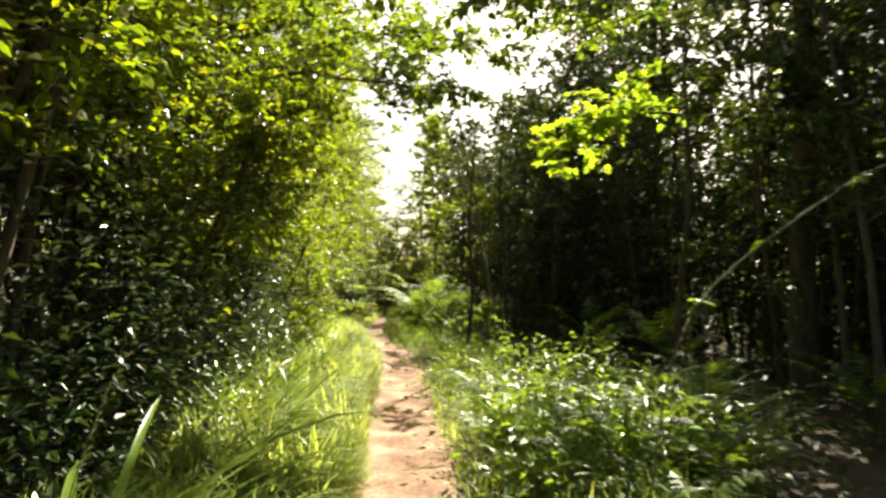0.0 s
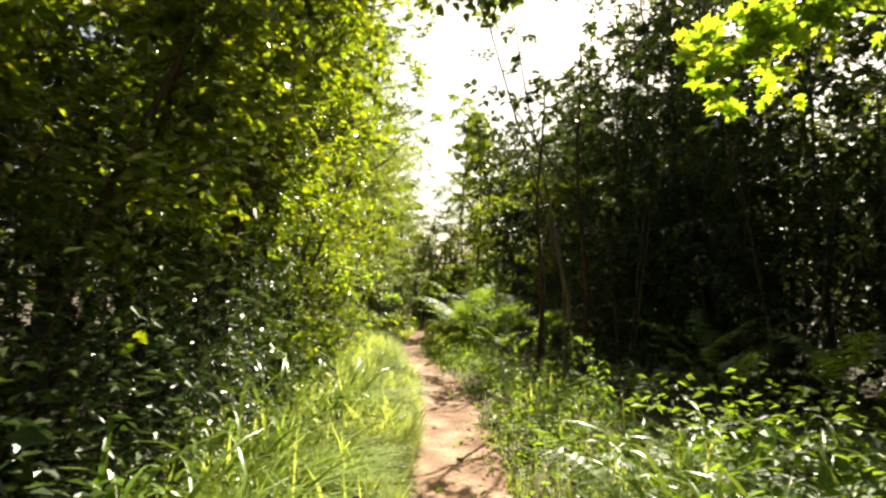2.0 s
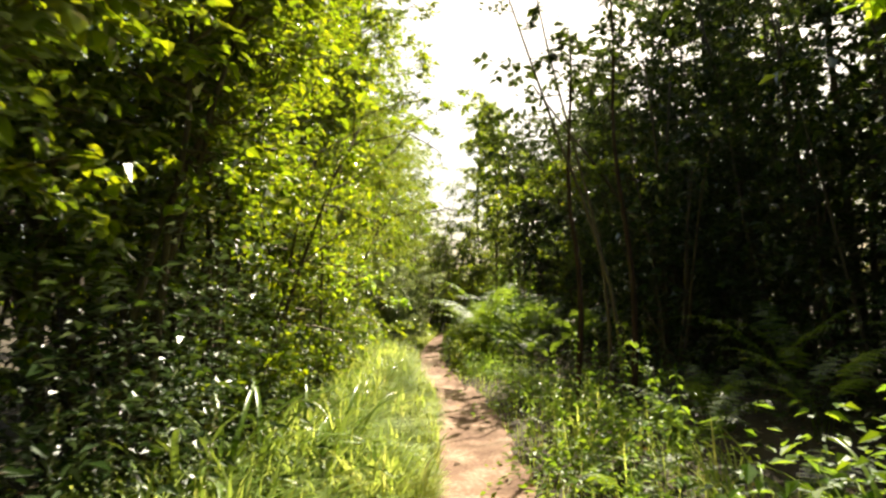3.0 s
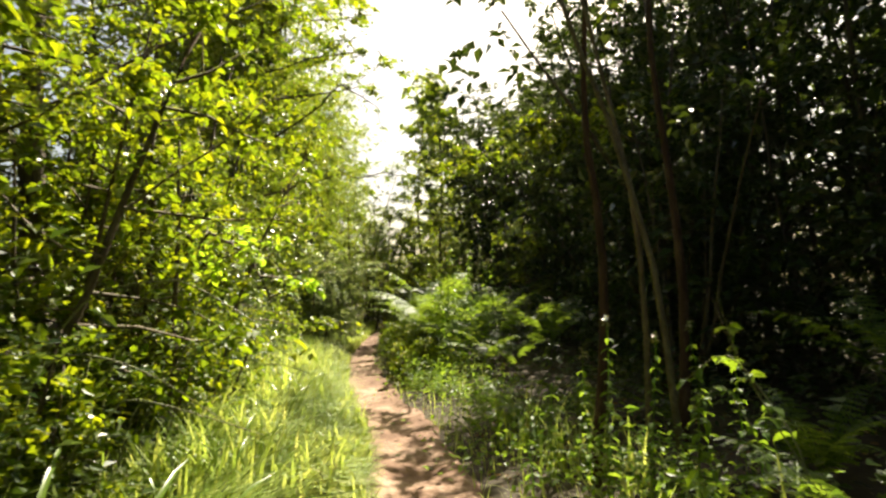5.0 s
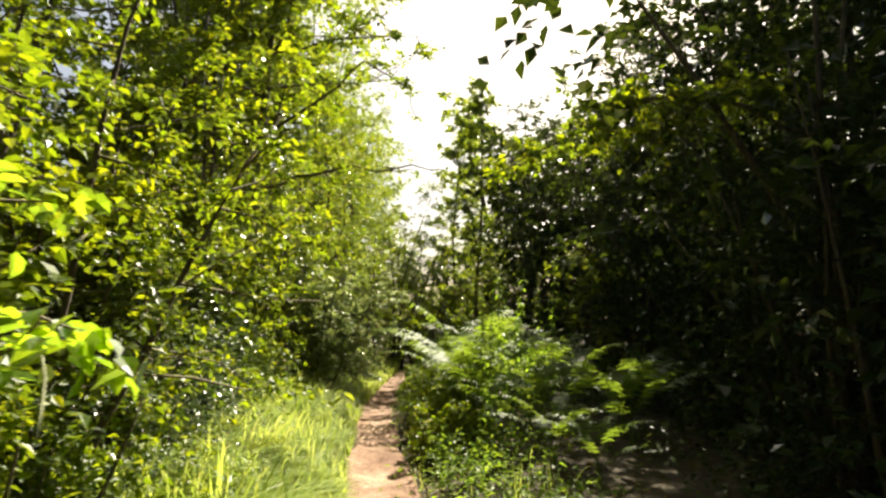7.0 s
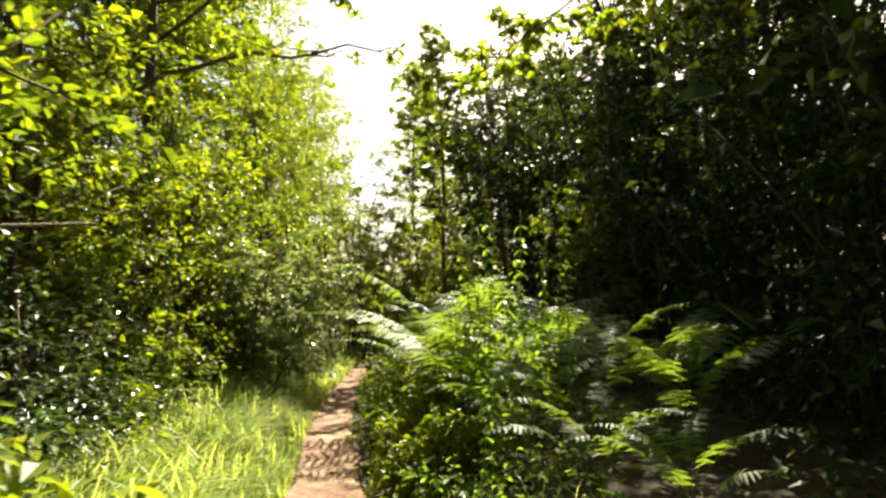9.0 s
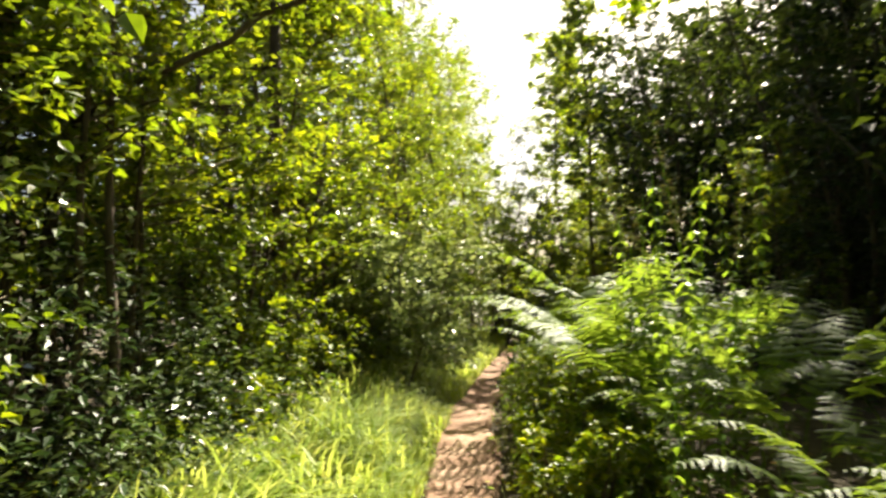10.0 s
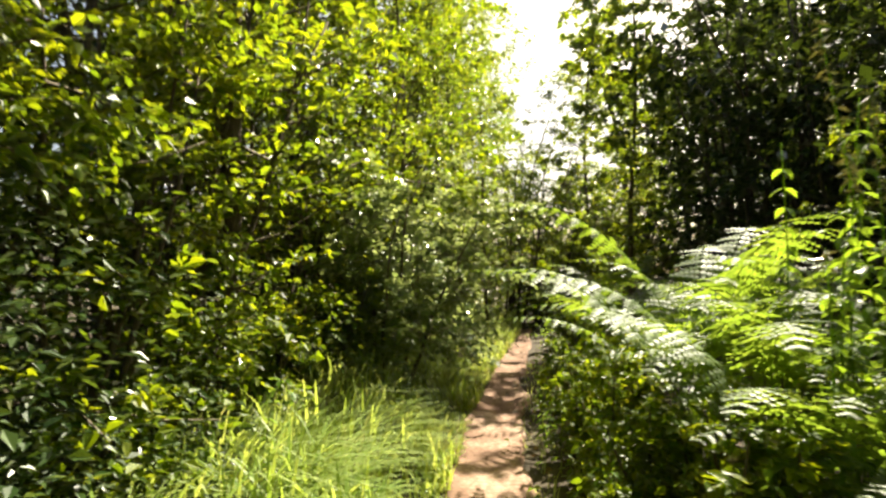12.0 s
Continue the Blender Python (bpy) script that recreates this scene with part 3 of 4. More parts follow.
def build_far():
    rng = np.random.default_rng(51)
    kinds = [make_tree(s, h, 0.8, 3.2, 17, 5, 3, 7, 0.32, m, M_BARK, "distant_tree", "tall leafy tree closing the far woodland", "tree", "distant trees", 0.14, far=True) for s, h, m in ((61, 11, M_SHADED), (62, 13, M_HAZEL))]
    rows = []
    for i in range(34):
        a = 6.283 * i / 34
        r = rng.uniform(16, 19)
        x, y = -1.5 + r * math.sin(a), 16 + 1.5 * r * math.cos(a)
        if abs(x + 1.5) < 5 and y > 20:
            continue
        rows.append((i % 2, x, y, rng.uniform(0.9, 1.2)))
    for y in np.arange(-6, 40, 3.6):
        rows.append((int(y) % 2, float(cx(min(y, 33))) - 7.0 + rng.normal(0, 0.5), y, rng.uniform(0.75, 0.95)))
    for k, x, y, s in ((1, 0.9, 46, 1.42), (0, 4.6, 44, 1.6), (1, -5.6, 37, 1.12), (0, 8, 42, 1.4), (0, 1.9, 37, 1.0), (0, 3.4, 34.5, 0.95), (0, 0.9, 41, 1.2), (0, 5.6, 37, 1.1), (1, -5.2, 58, 0.8), (0, -2.8, 62, 0.78), (1, -0.9, 60, 0.74), (1, 1.4, 64, 0.85), (1, -3.9, 50, 0.55), (1, -1.2, 48, 0.5), (1, -9, 44, 1.1), (1, -8.5, 52, 1.0), (0, 3.0, 58, 1.0), (0, -12, 56, 0.9)):
        rows.append((k, x, y, s))
    # a stand of trees behind the start of the walk
    for k, x, y, s in ((0, -3.5, -9, 0.8), (1, 2.5, -10, 0.8), (0, 0.4, -13, 0.95), (1, -5, -15, 1.0), (0, 5, -15, 1.0)):
        rows.append((k, x, y, s))
    place(kinds, rows, rng)
    low = [make_shrub(91, 3.0, 1.6, 6, 8, 4, 7, 0.18, M_HAZEL, "thicket_shrub", "low green thicket across the path's far end", "shrub", "shrubs at the far end", "plain", 0.02)]
    place(low, [(0, x, y, sc) for x, y, sc in ((-2.3, 37.0, 0.9), (-1.0, 34.2, 0.85), (0.4, 33.5, 1.0), (-1.4, 39, 1.3), (-3.6, 41, 1.3), (-5.5, 43, 1.4), (0.6, 41, 1.4), (-8, 38, 1.2), (2.6, 36, 1.3), (-3.0, 44, 1.6), (-1.2, 45, 1.6), (0.6, -8.5, 1.0), (-1.4, -9.5, 1.1))], rng)


# ---- overhanging branches ----
def bough_tree(seed, base, points, girth, leaf_size, material, shape, shoots, reach, twigs, leaves, name, label, height, bark=None):
    """A thin tree whose one long bough is led through the given few points; leaves only along the bough."""
    rng = np.random.default_rng(seed)
    bark = bark or M_BARK
    root = thing(name, label, "tree")
    root.matrix_basis = pose(*base)
    b = np.array(base)
    trunk = limb(rng, (0, 0, -0.1), (0, 0, 1), height, 9, 0.05, 0.04)
    part("trunk", tubes("trunk", [(trunk, girth * np.linspace(1.1, 0.3, 9))], bark, 8), root)
    pts = np.array(points) - b
    start = trunk[np.argmin(np.abs(trunk[:, 2] - pts[0, 2] + 0.3))]
    ctrl = np.vstack([start, pts])
    f = np.linspace(0, len(ctrl) - 1, 14)
    line = np.stack([np.interp(f, np.arange(len(ctrl)), ctrl[:, k]) for k in range(3)], -1)
    line[1:-1] = (line[:-2] + 2 * line[1:-1] + line[2:]) / 4 + rng.normal(0, 0.025, (12, 3))
    part("bough", tubes("bough", [(line, girth * 0.5 * np.linspace(1, 0.22, 14))], bark, 7), root)
    arr, tw = sprays(rng, [line], shoots, 0.25, reach, twigs, leaves, leaf_size, 0.85 if shape == "lobed" else 0.72, 0.35)
    stuff("twigwork", tubes("twigwork", tw, M_TWIG, 3), root)
    stuff("foliage", leaves_mesh("foliage", *arr, material, shape), root)
    return root


def build_boughs():
    bough_tree(101, (2.7, 7.2, 0.05), [(2.35, 6.95, 3.45), (1.9, 6.7, 3.4), (1.5, 6.55, 3.1), (1.2, 6.45, 2.75)], 0.04, 0.12, M_MAPLE, "lobed", 21, 0.68, 4, 7, "maple", "young maple with bright yellow-green lobed leaves overhanging the path", 4.6)
    # arching boughs use the darkened leaf to look shaded by their own canopy
    bough_tree(102, (-3.3, 6.6, 0.05), [(-2.5, 6.4, 3.4), (-1.6, 6.4, 3.72), (-0.6, 6.4, 3.62), (0.35, 6.5, 3.5)], 0.055, 0.09, M_CANOPY_SHADE, "fold", 34, 0.95, 6, 9, "arching_tree", "leafy tree arching its bough over the path, leaves darkened for shade", 5.2)
    bough_tree(103, (-2.9, 4.4, 0.05), [(-1.6, 4.8, 3.9), (-0.6, 4.9, 4.2), (0.6, 5.3, 4.1), (1.6, 5.6, 3.9)], 0.055, 0.09, M_CANOPY_SHADE, "fold", 54, 1.05, 6, 9, "arching_tree", "tall tree spreading its canopy over the path, leaves darkened for shade", 6.0)
    bough_tree(104, (-4.4, 16.2, 0.05), [(-3.2, 16.1, 2.95), (-2.5, 15.95, 3.15), (-1.8, 15.9, 3.2), (-1.1, 15.9, 3.15)], 0.055, 0.058, M_HAZEL, "fold", 10, 0.45, 3, 6, "leaning_tree", "slim tree with a bare dark bough reaching out of the hedge", 5.5)
    bough_tree(105, (-4.7, 18.2, 0.05), [(-3.0, 18.0, 4.6), (-2.3, 17.9, 5.3), (-1.7, 17.8, 5.0), (-1.45, 17.8, 4.4)], 0.05, 0.058, M_HAZEL, "fold", 9, 0.5, 3, 6, "leaning_tree", "slim tree with drooping dark twigs over the path", 6.5)
    bough_tree(106, (-2.5, 11.0, 0.05), [(-2.2, 10.8, 1.75), (-2.0, 10.6, 1.8), (-1.75, 10.5, 1.65), (-1.6, 10.4, 1.35)], 0.03, 0.062, M_MAPLE, "fine", 9, 0.42, 4, 6, "hazel_sapling", "hazel sapling with sunlit yellow leaves by the path", 2.6)
    bough_tree(108, (-3.3, 8.0, 0.05), [(-1.9, 7.6, 4.4), (-0.9, 7.5, 4.6), (-0.1, 7.4, 4.5), (0.75, 7.3, 4.2)], 0.05, 0.095, M_CANOPY_SHADE, "fold", 26, 0.8, 5, 9, "arching_tree", "leafy tree reaching over the path from the hedge, leaves darkened for shade", 5.8)
    bough_tree(107, (2.5, 15.3, 0.05), [(1.8, 15.1, 3.6), (1.1, 15.3, 3.8), (0.4, 15.9, 3.6), (-0.25, 17.0, 3.45)], 0.05, 0.085, M_HAZEL, "fold", 40, 0.75, 6, 9, "leaning_tree", "young tree holding a sunlit leafy bough out of the wood", 5.2)
    # two bare leaning stems
    rng = np.random.default_rng(7)
    for base, top, r, lab in (((0.36, 10.75, 0.0), (0.60, 11.0, 4.4), 0.036, "slim upright tree with reddish-brown bark in shade"), ((0.95, 10.7, 0.0), (-0.35, 10.9, 5.6), 0.025, "thin leaning sapling with a pale bare stem"), ((0.80, 10.95, 0.0), (-0.02, 10.85, 5.9), 0.021, "thin crooked sapling with a pale bare stem"), ((1.02, 10.95, 0.0), (1.10, 11.2, 4.9), 0.038, "slim leaning tree with reddish-brown bark in shade")):
        root = thing("sapling", lab, "tree", "bare saplings")
        root.matrix_basis = pose(base[0], base[1], 0.03)
        d = np.array(top) - np.array(base)
        f = np.linspace(0, 1, 12)[:, None]
        line = d * f + np.array([0.16, 0, 0]) * np.sin(f * 7.0) * f * (1 - f) * 2 + np.array([0.22 if r < 0.03 else 0.03, 0, 0]) * np.sin(f * 3.14) - np.array([0, 0, 0.08]) * (1 - f)
        line += rng.normal(0, 0.012, line.shape) * f
        part("stem", tubes("stem", [(line, r * np.linspace(1.1, 0.3, 12))], M_RED_BARK if r > 0.03 else M_TWIG, 9), root)
        arr, tw = sprays(rng, [line], 9, 0.85 if r > 0.03 else 0.6, 0.5, 3, 7, 0.085)
        stuff("twigwork", tubes("twigwork", tw, M_TWIG, 3), root)
        stuff("foliage", leaves_mesh("foliage", *arr, M_SHADED, "fold"), root)


# ---- bracken ----
def frond_mesh(seed, length, bare, start, end, width, pairs=17, pinnules=8):
    """A frond in the xz plane: bare stalk, then pinnae in pairs, each cut into small leaflets. start, end: degrees from upright."""
    rng = np.random.default_rng(seed)
    n = 40
    ang = np.radians(start + (end - start) * np.linspace(0, 1, n) ** 1.5)
    step = length / (n - 1)
    pts = np.concatenate([[[0, 0, 0]], np.cumsum(np.stack([np.sin(ang), np.zeros(n), np.cos(ang)], -1)[:-1] * step, 0)])
    tan = unit(np.gradient(pts, axis=0))
    vs, ls, ss = [], [], []
    off = 0
    ring = np.array([(1, 0), (-0.5, 0.87), (-0.5, -0.87)])
    rad = np.linspace(0.006, 0.0015, n)
    for i in range(0, n, 3):
        nr = np.cross(tan[i], [0, 1.0, 0])
        vs += [pts[i] + rad[i] * (a * nr + b * np.array([0, 1.0, 0])) for a, b in ring]
    m = len(range(0, n, 3))
    for i in range(m - 1):
        for k in range(3):
            ls += [i * 3 + k, i * 3 + (k + 1) % 3, (i + 1) * 3 + (k + 1) % 3, (i + 1) * 3 + k]
            ss.append(4)
    off = len(vs)
    for p in range(pairs):
        f = bare + (1 - bare) * (p + 0.3) / pairs
        g = (f - bare) / (1 - bare)
        i = min(int(f * (n - 1)), n - 2)
        o, t = along_line(pts, min(f, 0.999)), tan[i]
        nr = np.cross(t, [0, 1.0, 0])
        ln = width * min(1.0, 0.55 + 2.2 * g) * (1 - g) ** 0.75 + 0.02
        for sgn in (-1, 1):
            d = unit(np.array([0, sgn, 0]) * 0.93 + t * rng.uniform(0.15, 0.5) - np.array([0, 0, 1]) * rng.uniform(-0.05, 0.35))
            ln = ln * rng.uniform(0.86, 1.1)
            c = unit(np.cross(d, nr))
            k = max(4, int(pinnules * (1 - 0.55 * g)))
            for q in range(k):
                s = (q + 0.5) / k
                b = o + d * ln * s - np.array([0, 0, 1]) * ln * 0.16 * s * s
                wl = ln * 0.15 * (1 - s) ** 0.6 + 0.006
                hw = ln * 0.52 / k
                for sd in (-1, 1):
                    tip = b + c * sd * wl + d * hw * 0.7 - np.array([0, 0, 0.12]) * wl
                    vs += [b - d * hw, b + d * hw, tip + d * hw * 0.35, tip - d * hw * 0.45]
                    ls += [off, off + 1, off + 2, off + 3] if sd > 0 else [off + 3, off + 2, off + 1, off]
                    ss.append(4)
                    off += 4
    return mesh_of("frond", np.array(vs), ls, ss, M_FERN)


def build_nettle_beds():
    """Bushy leafy growth crowding the path in front of the bracken."""
    rng = np.random.default_rng(161)
    k = [make_shrub(sd, h, 0.42, 5, 12, 4, 8, 0.075, M_HAZEL, "nettle_clump", "bushy yellow-green nettles crowding the path's edge", "plant", "nettle clumps by the bracken", "fold", 0.08, twigs_seen=False) for sd, h in ((162, 1.25), (163, 0.95))]
    rows = [(1, -1.0, 16.5, 0.8), (0, -0.98, 17.2, 0.8), (1, -1.12, 17.7, 0.85), (0, -1.05, 18.2, 0.9), (1, -1.2, 18.7, 0.95), (0, -1.2, 19.3, 1.0), (1, -1.36, 19.9, 1.0), (0, -1.3, 20.6, 1.1), (1, -0.75, 16.9, 0.9), (0, -0.7, 17.9, 1.05), (1, -1.5, 21.5, 1.1), (0, -1.5, 22.6, 1.1)]
    place(k, rows, rng)


def build_ferns():
    rng = np.random.default_rng(77)
    tall = [frond_mesh(1, 1.9, 0.44, 4, 116, 0.22), frond_mesh(2, 2.15, 0.48, 8, 108, 0.24), frond_mesh(3, 1.6, 0.40, 10, 122, 0.20)]
    low = [frond_mesh(4, 1.0, 0.2, 22, 112, 0.16, 15, 7), frond_mesh(5, 0.85, 0.16, 30, 120, 0.14, 15, 7)]

    def plant(meshes, fronds, tilt, label, group):
        root = thing("fern", label, "fern", group)
        for i in range(fronds):
            ob = part("frond", meshes[i % len(meshes)], root)
            ob.matrix_basis = pose(rng.normal(0, 0.05), rng.normal(0, 0.05), -0.02, rng.normal(0, 6), rng.uniform(-tilt, tilt), 360 * i / fronds + rng.normal(0, 18))
        return root
    big = [plant(tall, 9, 8, "tall green bracken with arching feathery fronds", "bracken beside the path") for k in range(2)]
    rows = [(0, -0.72, 18.9, 1.14), (1, -0.5, 18.3, 0.95), (0, -0.65, 20.1, 1.12), (1, -0.1, 19.2, 1.05), (0, 0.3, 18.5, 0.9), (1, -0.25, 16.9, 0.7), (0, 0.25, 16.7, 0.72), (1, -0.9, 21.6, 1.12), (0, -0.3, 21.2, 1.1), (1, -0.8, 19.5, 0.95),
            (1, -1.1, 23.6, 1.1), (0, -0.75, 26.2, 1.1), (1, 1.2, 16.8, 0.8), (0, 1.3, 17.8, 0.9), (1, 0.5, 15.3, 0.52), (0, 0.15, 15.9, 0.5), (0, 2.3, 9.6, 0.6), (1, 2.6, 6.0, 0.62), (0, 3.2, 8.6, 0.75), (1, 3.6, 5.2, 0.7), (0, 2.7, 11.0, 0.75), (1, -0.3, 18.7, 0.85), (0, 0.35, 19.9, 1.0), (0, -0.55, 17.7, 0.72)]
    place(big, rows, rng)
    lit = [plant(low[:1] + tall[2:], 7, 10, "bracken with broad sunlit fronds by the path", "bracken by the shaded verge") for k in range(1)]
    place(lit, [(0, x, y, sc) for x, y, sc in ((0.5, 5.4, 0.72), (0.95, 4.75, 0.75), (1.45, 4.6, 0.78), (1.2, 5.6, 0.8), (0.75, 6.3, 0.66), (1.8, 5.3, 0.8), (0.8, 4.1, 0.6), (1.7, 3.9, 0.7), (2.2, 4.8, 0.8), (2.4, 5.7, 0.8), (2.0, 6.4, 0.75))], rng)
    small = [plant(low, 8, 6, "low green fern in the shade by the path", "small ferns") for k in range(2)]
    rows = [(0, 0.62, 5.3, 0.85), (1, 1.1, 4.6, 0.9), (0, 0.85, 6.4, 0.8), (1, 1.5, 6.0, 1.0), (0, 0.35, 8.2, 0.7), (1, 1.15, 9.3, 1.1), (0, 1.3, 7.6, 0.9), (1, 1.75, 10.6, 1.05), (0, 0.15, 12.4, 0.8), (1, 0.75, 12.6, 0.9),
            (0, 1.5, 12.2, 1.0), (1, 0.05, 13.6, 0.7), (0, 1.9, 4.2, 1.0), (1, 2.3, 7.6, 1.0), (0, -0.45, 17.3, 0.6), (1, 1.35, 3.4, 0.8)]
    place(small, rows, rng)


# ---- tall herbs ----
def leaf_single(name, length, width, material, shape="fine"):
    return leaves_mesh(name, np.zeros((1, 3)), np.array([[1.0, 0, 0]]), np.array([[0, 0, 1.0]]), np.array([length]), np.array([width]), material, shape)


def build_herbs():
    rng = np.random.default_rng(88)
    leaf_big, leaf_small = leaf_single("leaf", 0.105, 0.058, M_NETTLE), leaf_single("leaf", 0.075, 0.04, M_NETTLE)

    def herb(height, pairs, spike, label, group):
        root = thing("herb", label, "plant", group)
        line = limb(rng, (0, 0, -0.03), (rng.normal(0, 0.06), rng.normal(0, 0.06), 1), height, 8, 0.035, 0.02)
        part("stem", tubes("stem", [(line, np.linspace(0.006, 0.002, 8))], M_NETTLE, 5), root)
        for i in range(pairs):
            f = 0.12 + (0.98 - spike - 0.12) * i / pairs
            p = along_line(line, f)
            for sg in (0, 180):
                ob = part("leaf", leaf_big if f < 0.6 else leaf_small, root)
                ob.matrix_basis = pose(*p, rng.normal(0, 12), rng.uniform(5, 45), 90 * (i % 2) + sg + rng.normal(0, 14))
        if spike:
            m = int(spike * 200)
            p = np.array([along_line(line, 1 - spike + spike * 0.999 * i / m) for i in range(m)])
            d = rng.normal(0, 1, (m, 3)) * np.array([1, 1, 0.5]) - np.array([0, 0, 0.2])
            ln = rng.uniform(0.03, 0.06, m)
            stuff("flower_spike", leaves_mesh("flower_spike", p, d, rng.normal(0, 1, (m, 3)) + np.array([0, 0, 1.0]), ln, ln * 0.4, M_STALK, "plain"), root, "pale drooping seed spike")
        return root
    g = "herbs among the bracken"
    kinds = [herb(1.75, 17, 0.0, "tall nettle with bright green paired leaves", g), herb(1.5, 15, 0.05, "leafy green nettle by the path", g),
             herb(2.3, 18, 0.3, "tall flowering herb with a pale seed spike", g), herb(0.75, 9, 0.0, "low leafy green herb in the grass", g)]
    rows = [(0, -0.35, 17.9, 1.12), (0, -0.25, 17.6, 1.1), (1, -0.5, 17.75, 1.2), (1, -0.1, 17.8, 1.15), (0, 0.02, 17.5, 1.1), (0, -0.55, 18.3, 1.05), (1, -0.3, 18.3, 1.2), (2, -0.17, 16.5, 0.97), (2, -0.47, 16.05, 0.84), (2, -0.42, 17.3, 1.06), (2, 0.0, 17.1, 0.95), (2, -0.05, 18.4, 1.0),
            (0, 0.3, 18.1, 1.0), (1, 0.2, 17.3, 1.0), (0, 0.45, 17.6, 1.0), (1, -0.7, 17.3, 0.9), (1, -0.9, 17.0, 0.55), (1, -0.75, 16.4, 0.5), (2, -1.6, 5.9, 0.5), (2, -1.45, 6.1, 0.46), (2, -1.75, 5.7, 0.5), (2, -1.5, 5.5, 0.42)]
    for i in range(24):
        y = rng.uniform(15.2, 22)
        rows.append((3, float(cx(y)) + rng.uniform(0.42, 0.95), y, rng.uniform(0.6, 1.3)))
    for i in range(34):
        y = rng.uniform(3.5, 30)
        rows.append((3, float(cx(y)) + rng.choice([-1, 1], p=[0.08, 0.92]) * rng.uniform(0.55, 1.5), y, rng.uniform(0.6, 1.25)))
    for x, y, sc in ((0.1, 8.4, 1.3), (0.2, 8.8, 1.5), (-0.02, 8.9, 1.1), (0.5, 9.4, 1.4), (0.3, 7.7, 1.0), (0.9, 8.7, 1.5), (0.75, 8.2, 1.2), (1.0, 9.9, 1.5), (-0.1, 10.2, 1.2), (0.1, 10.9, 1.4), (-0.15, 12.0, 1.3), (-0.2, 13.2, 1.2)):
        rows.append((3, x, y, sc))
    rows += [(1, x, y, sc) for x, y, sc in ((0.16, 9.9, 0.58), (0.42, 9.85, 0.56), (0.3, 10.2, 0.66), (0.8, 9.95, 0.6), (1.05, 10.1, 0.62))]
    place(kinds, rows, rng)


def build_sedges():
    """Clumps of broad arching blades."""
    rng = np.random.default_rng(177)

    def blade(length, width, arch):
        n = 9
        ang = np.radians(8 + arch * np.linspace(0, 1, n) ** 1.4)
        c = np.concatenate([[[0, 0, 0]], np.cumsum(np.stack([np.sin(ang), 0 * ang, np.cos(ang)], -1)[:-1] * length / (n - 1), 0)])
        w = width * np.sin(np.linspace(0.25, 3.1, n)) ** 0.7
        nr = np.stack([-np.cos(ang), 0 * ang, np.sin(ang)], -1)
        y = np.array([0, 1.0, 0])
        v = np.concatenate([c - y * w[:, None] + nr * w[:, None] * 0.35, c, c + y * w[:, None] + nr * w[:, None] * 0.35])
        q = [(i, i + 1, n + i + 1, n + i) for i in range(n - 1)] + [(n + i, n + i + 1, 2 * n + i + 1, 2 * n + i) for i in range(n - 1)]
        return mesh_of("blade", v, np.array(q).ravel(), np.full(len(q), 4), M_SEDGE, True)
    forms = [blade(0.75, 0.013, 105), blade(0.6, 0.017, 125), blade(0.9, 0.011, 90), blade(0.5, 0.026, 115)]

    def clump(n, pick, label):
        root = thing("sedge", label, "plant", "clumps of broad-bladed sedge")
        for i in range(n):
            ob = part("blade", forms[pick[i % len(pick)]], root)
            ob.matrix_basis = pose(rng.normal(0, 0.05), rng.normal(0, 0.05), -0.02, rng.normal(0, 8), rng.uniform(-6, 12), 360 * i / n + rng.normal(0, 20)) @ Matrix.Scale(rng.uniform(0.7, 1.15), 4)
        return root
    kinds = [clump(16, (0, 1, 2), "clump of long arching green sedge blades"), clump(12, (3, 1), "clump of broad glossy green leaves by the path")]
    rows = [(1, 0.62, 4.9, 1.1), (1, 0.85, 5.4, 1.1), (1, 1.15, 4.8, 1.0), (1, 0.75, 6.1, 0.9), (0, 1.3, 5.4, 1.0), (0, 0.95, 4.2, 0.9), (0, 1.6, 4.7, 1.0), (0, 0.7, 6.9, 0.8), (1, 1.2, 6.6, 1.0), (0, 1.7, 6.2, 1.1), (1, 0.5, 3.6, 0.7), (0, 1.05, 3.4, 0.8), (0, 2.1, 5.4, 1.0)]
    for i in range(34):
        y = rng.uniform(2.8, 13.0)
        rows.append((0, float(cx(y)) - rng.uniform(0.95, 1.55), y, rng.uniform(0.65, 1.1)))
    for i in range(30):
        y = rng.uniform(3.9, 6.7)
        rows.append((0 if i % 3 else 1, rng.uniform(0.35, 2.6), y, rng.uniform(0.9, 1.3)))
    for i in range(26):
        y = rng.uniform(3.6, 8.6)
        rows.append((i % 2, float(cx(y)) - rng.uniform(0.85, 1.5), y, rng.uniform(1.1, 1.55)))
    rows.append((0, -1.12, 1.75, 1.75))
    place(kinds, rows, rng)


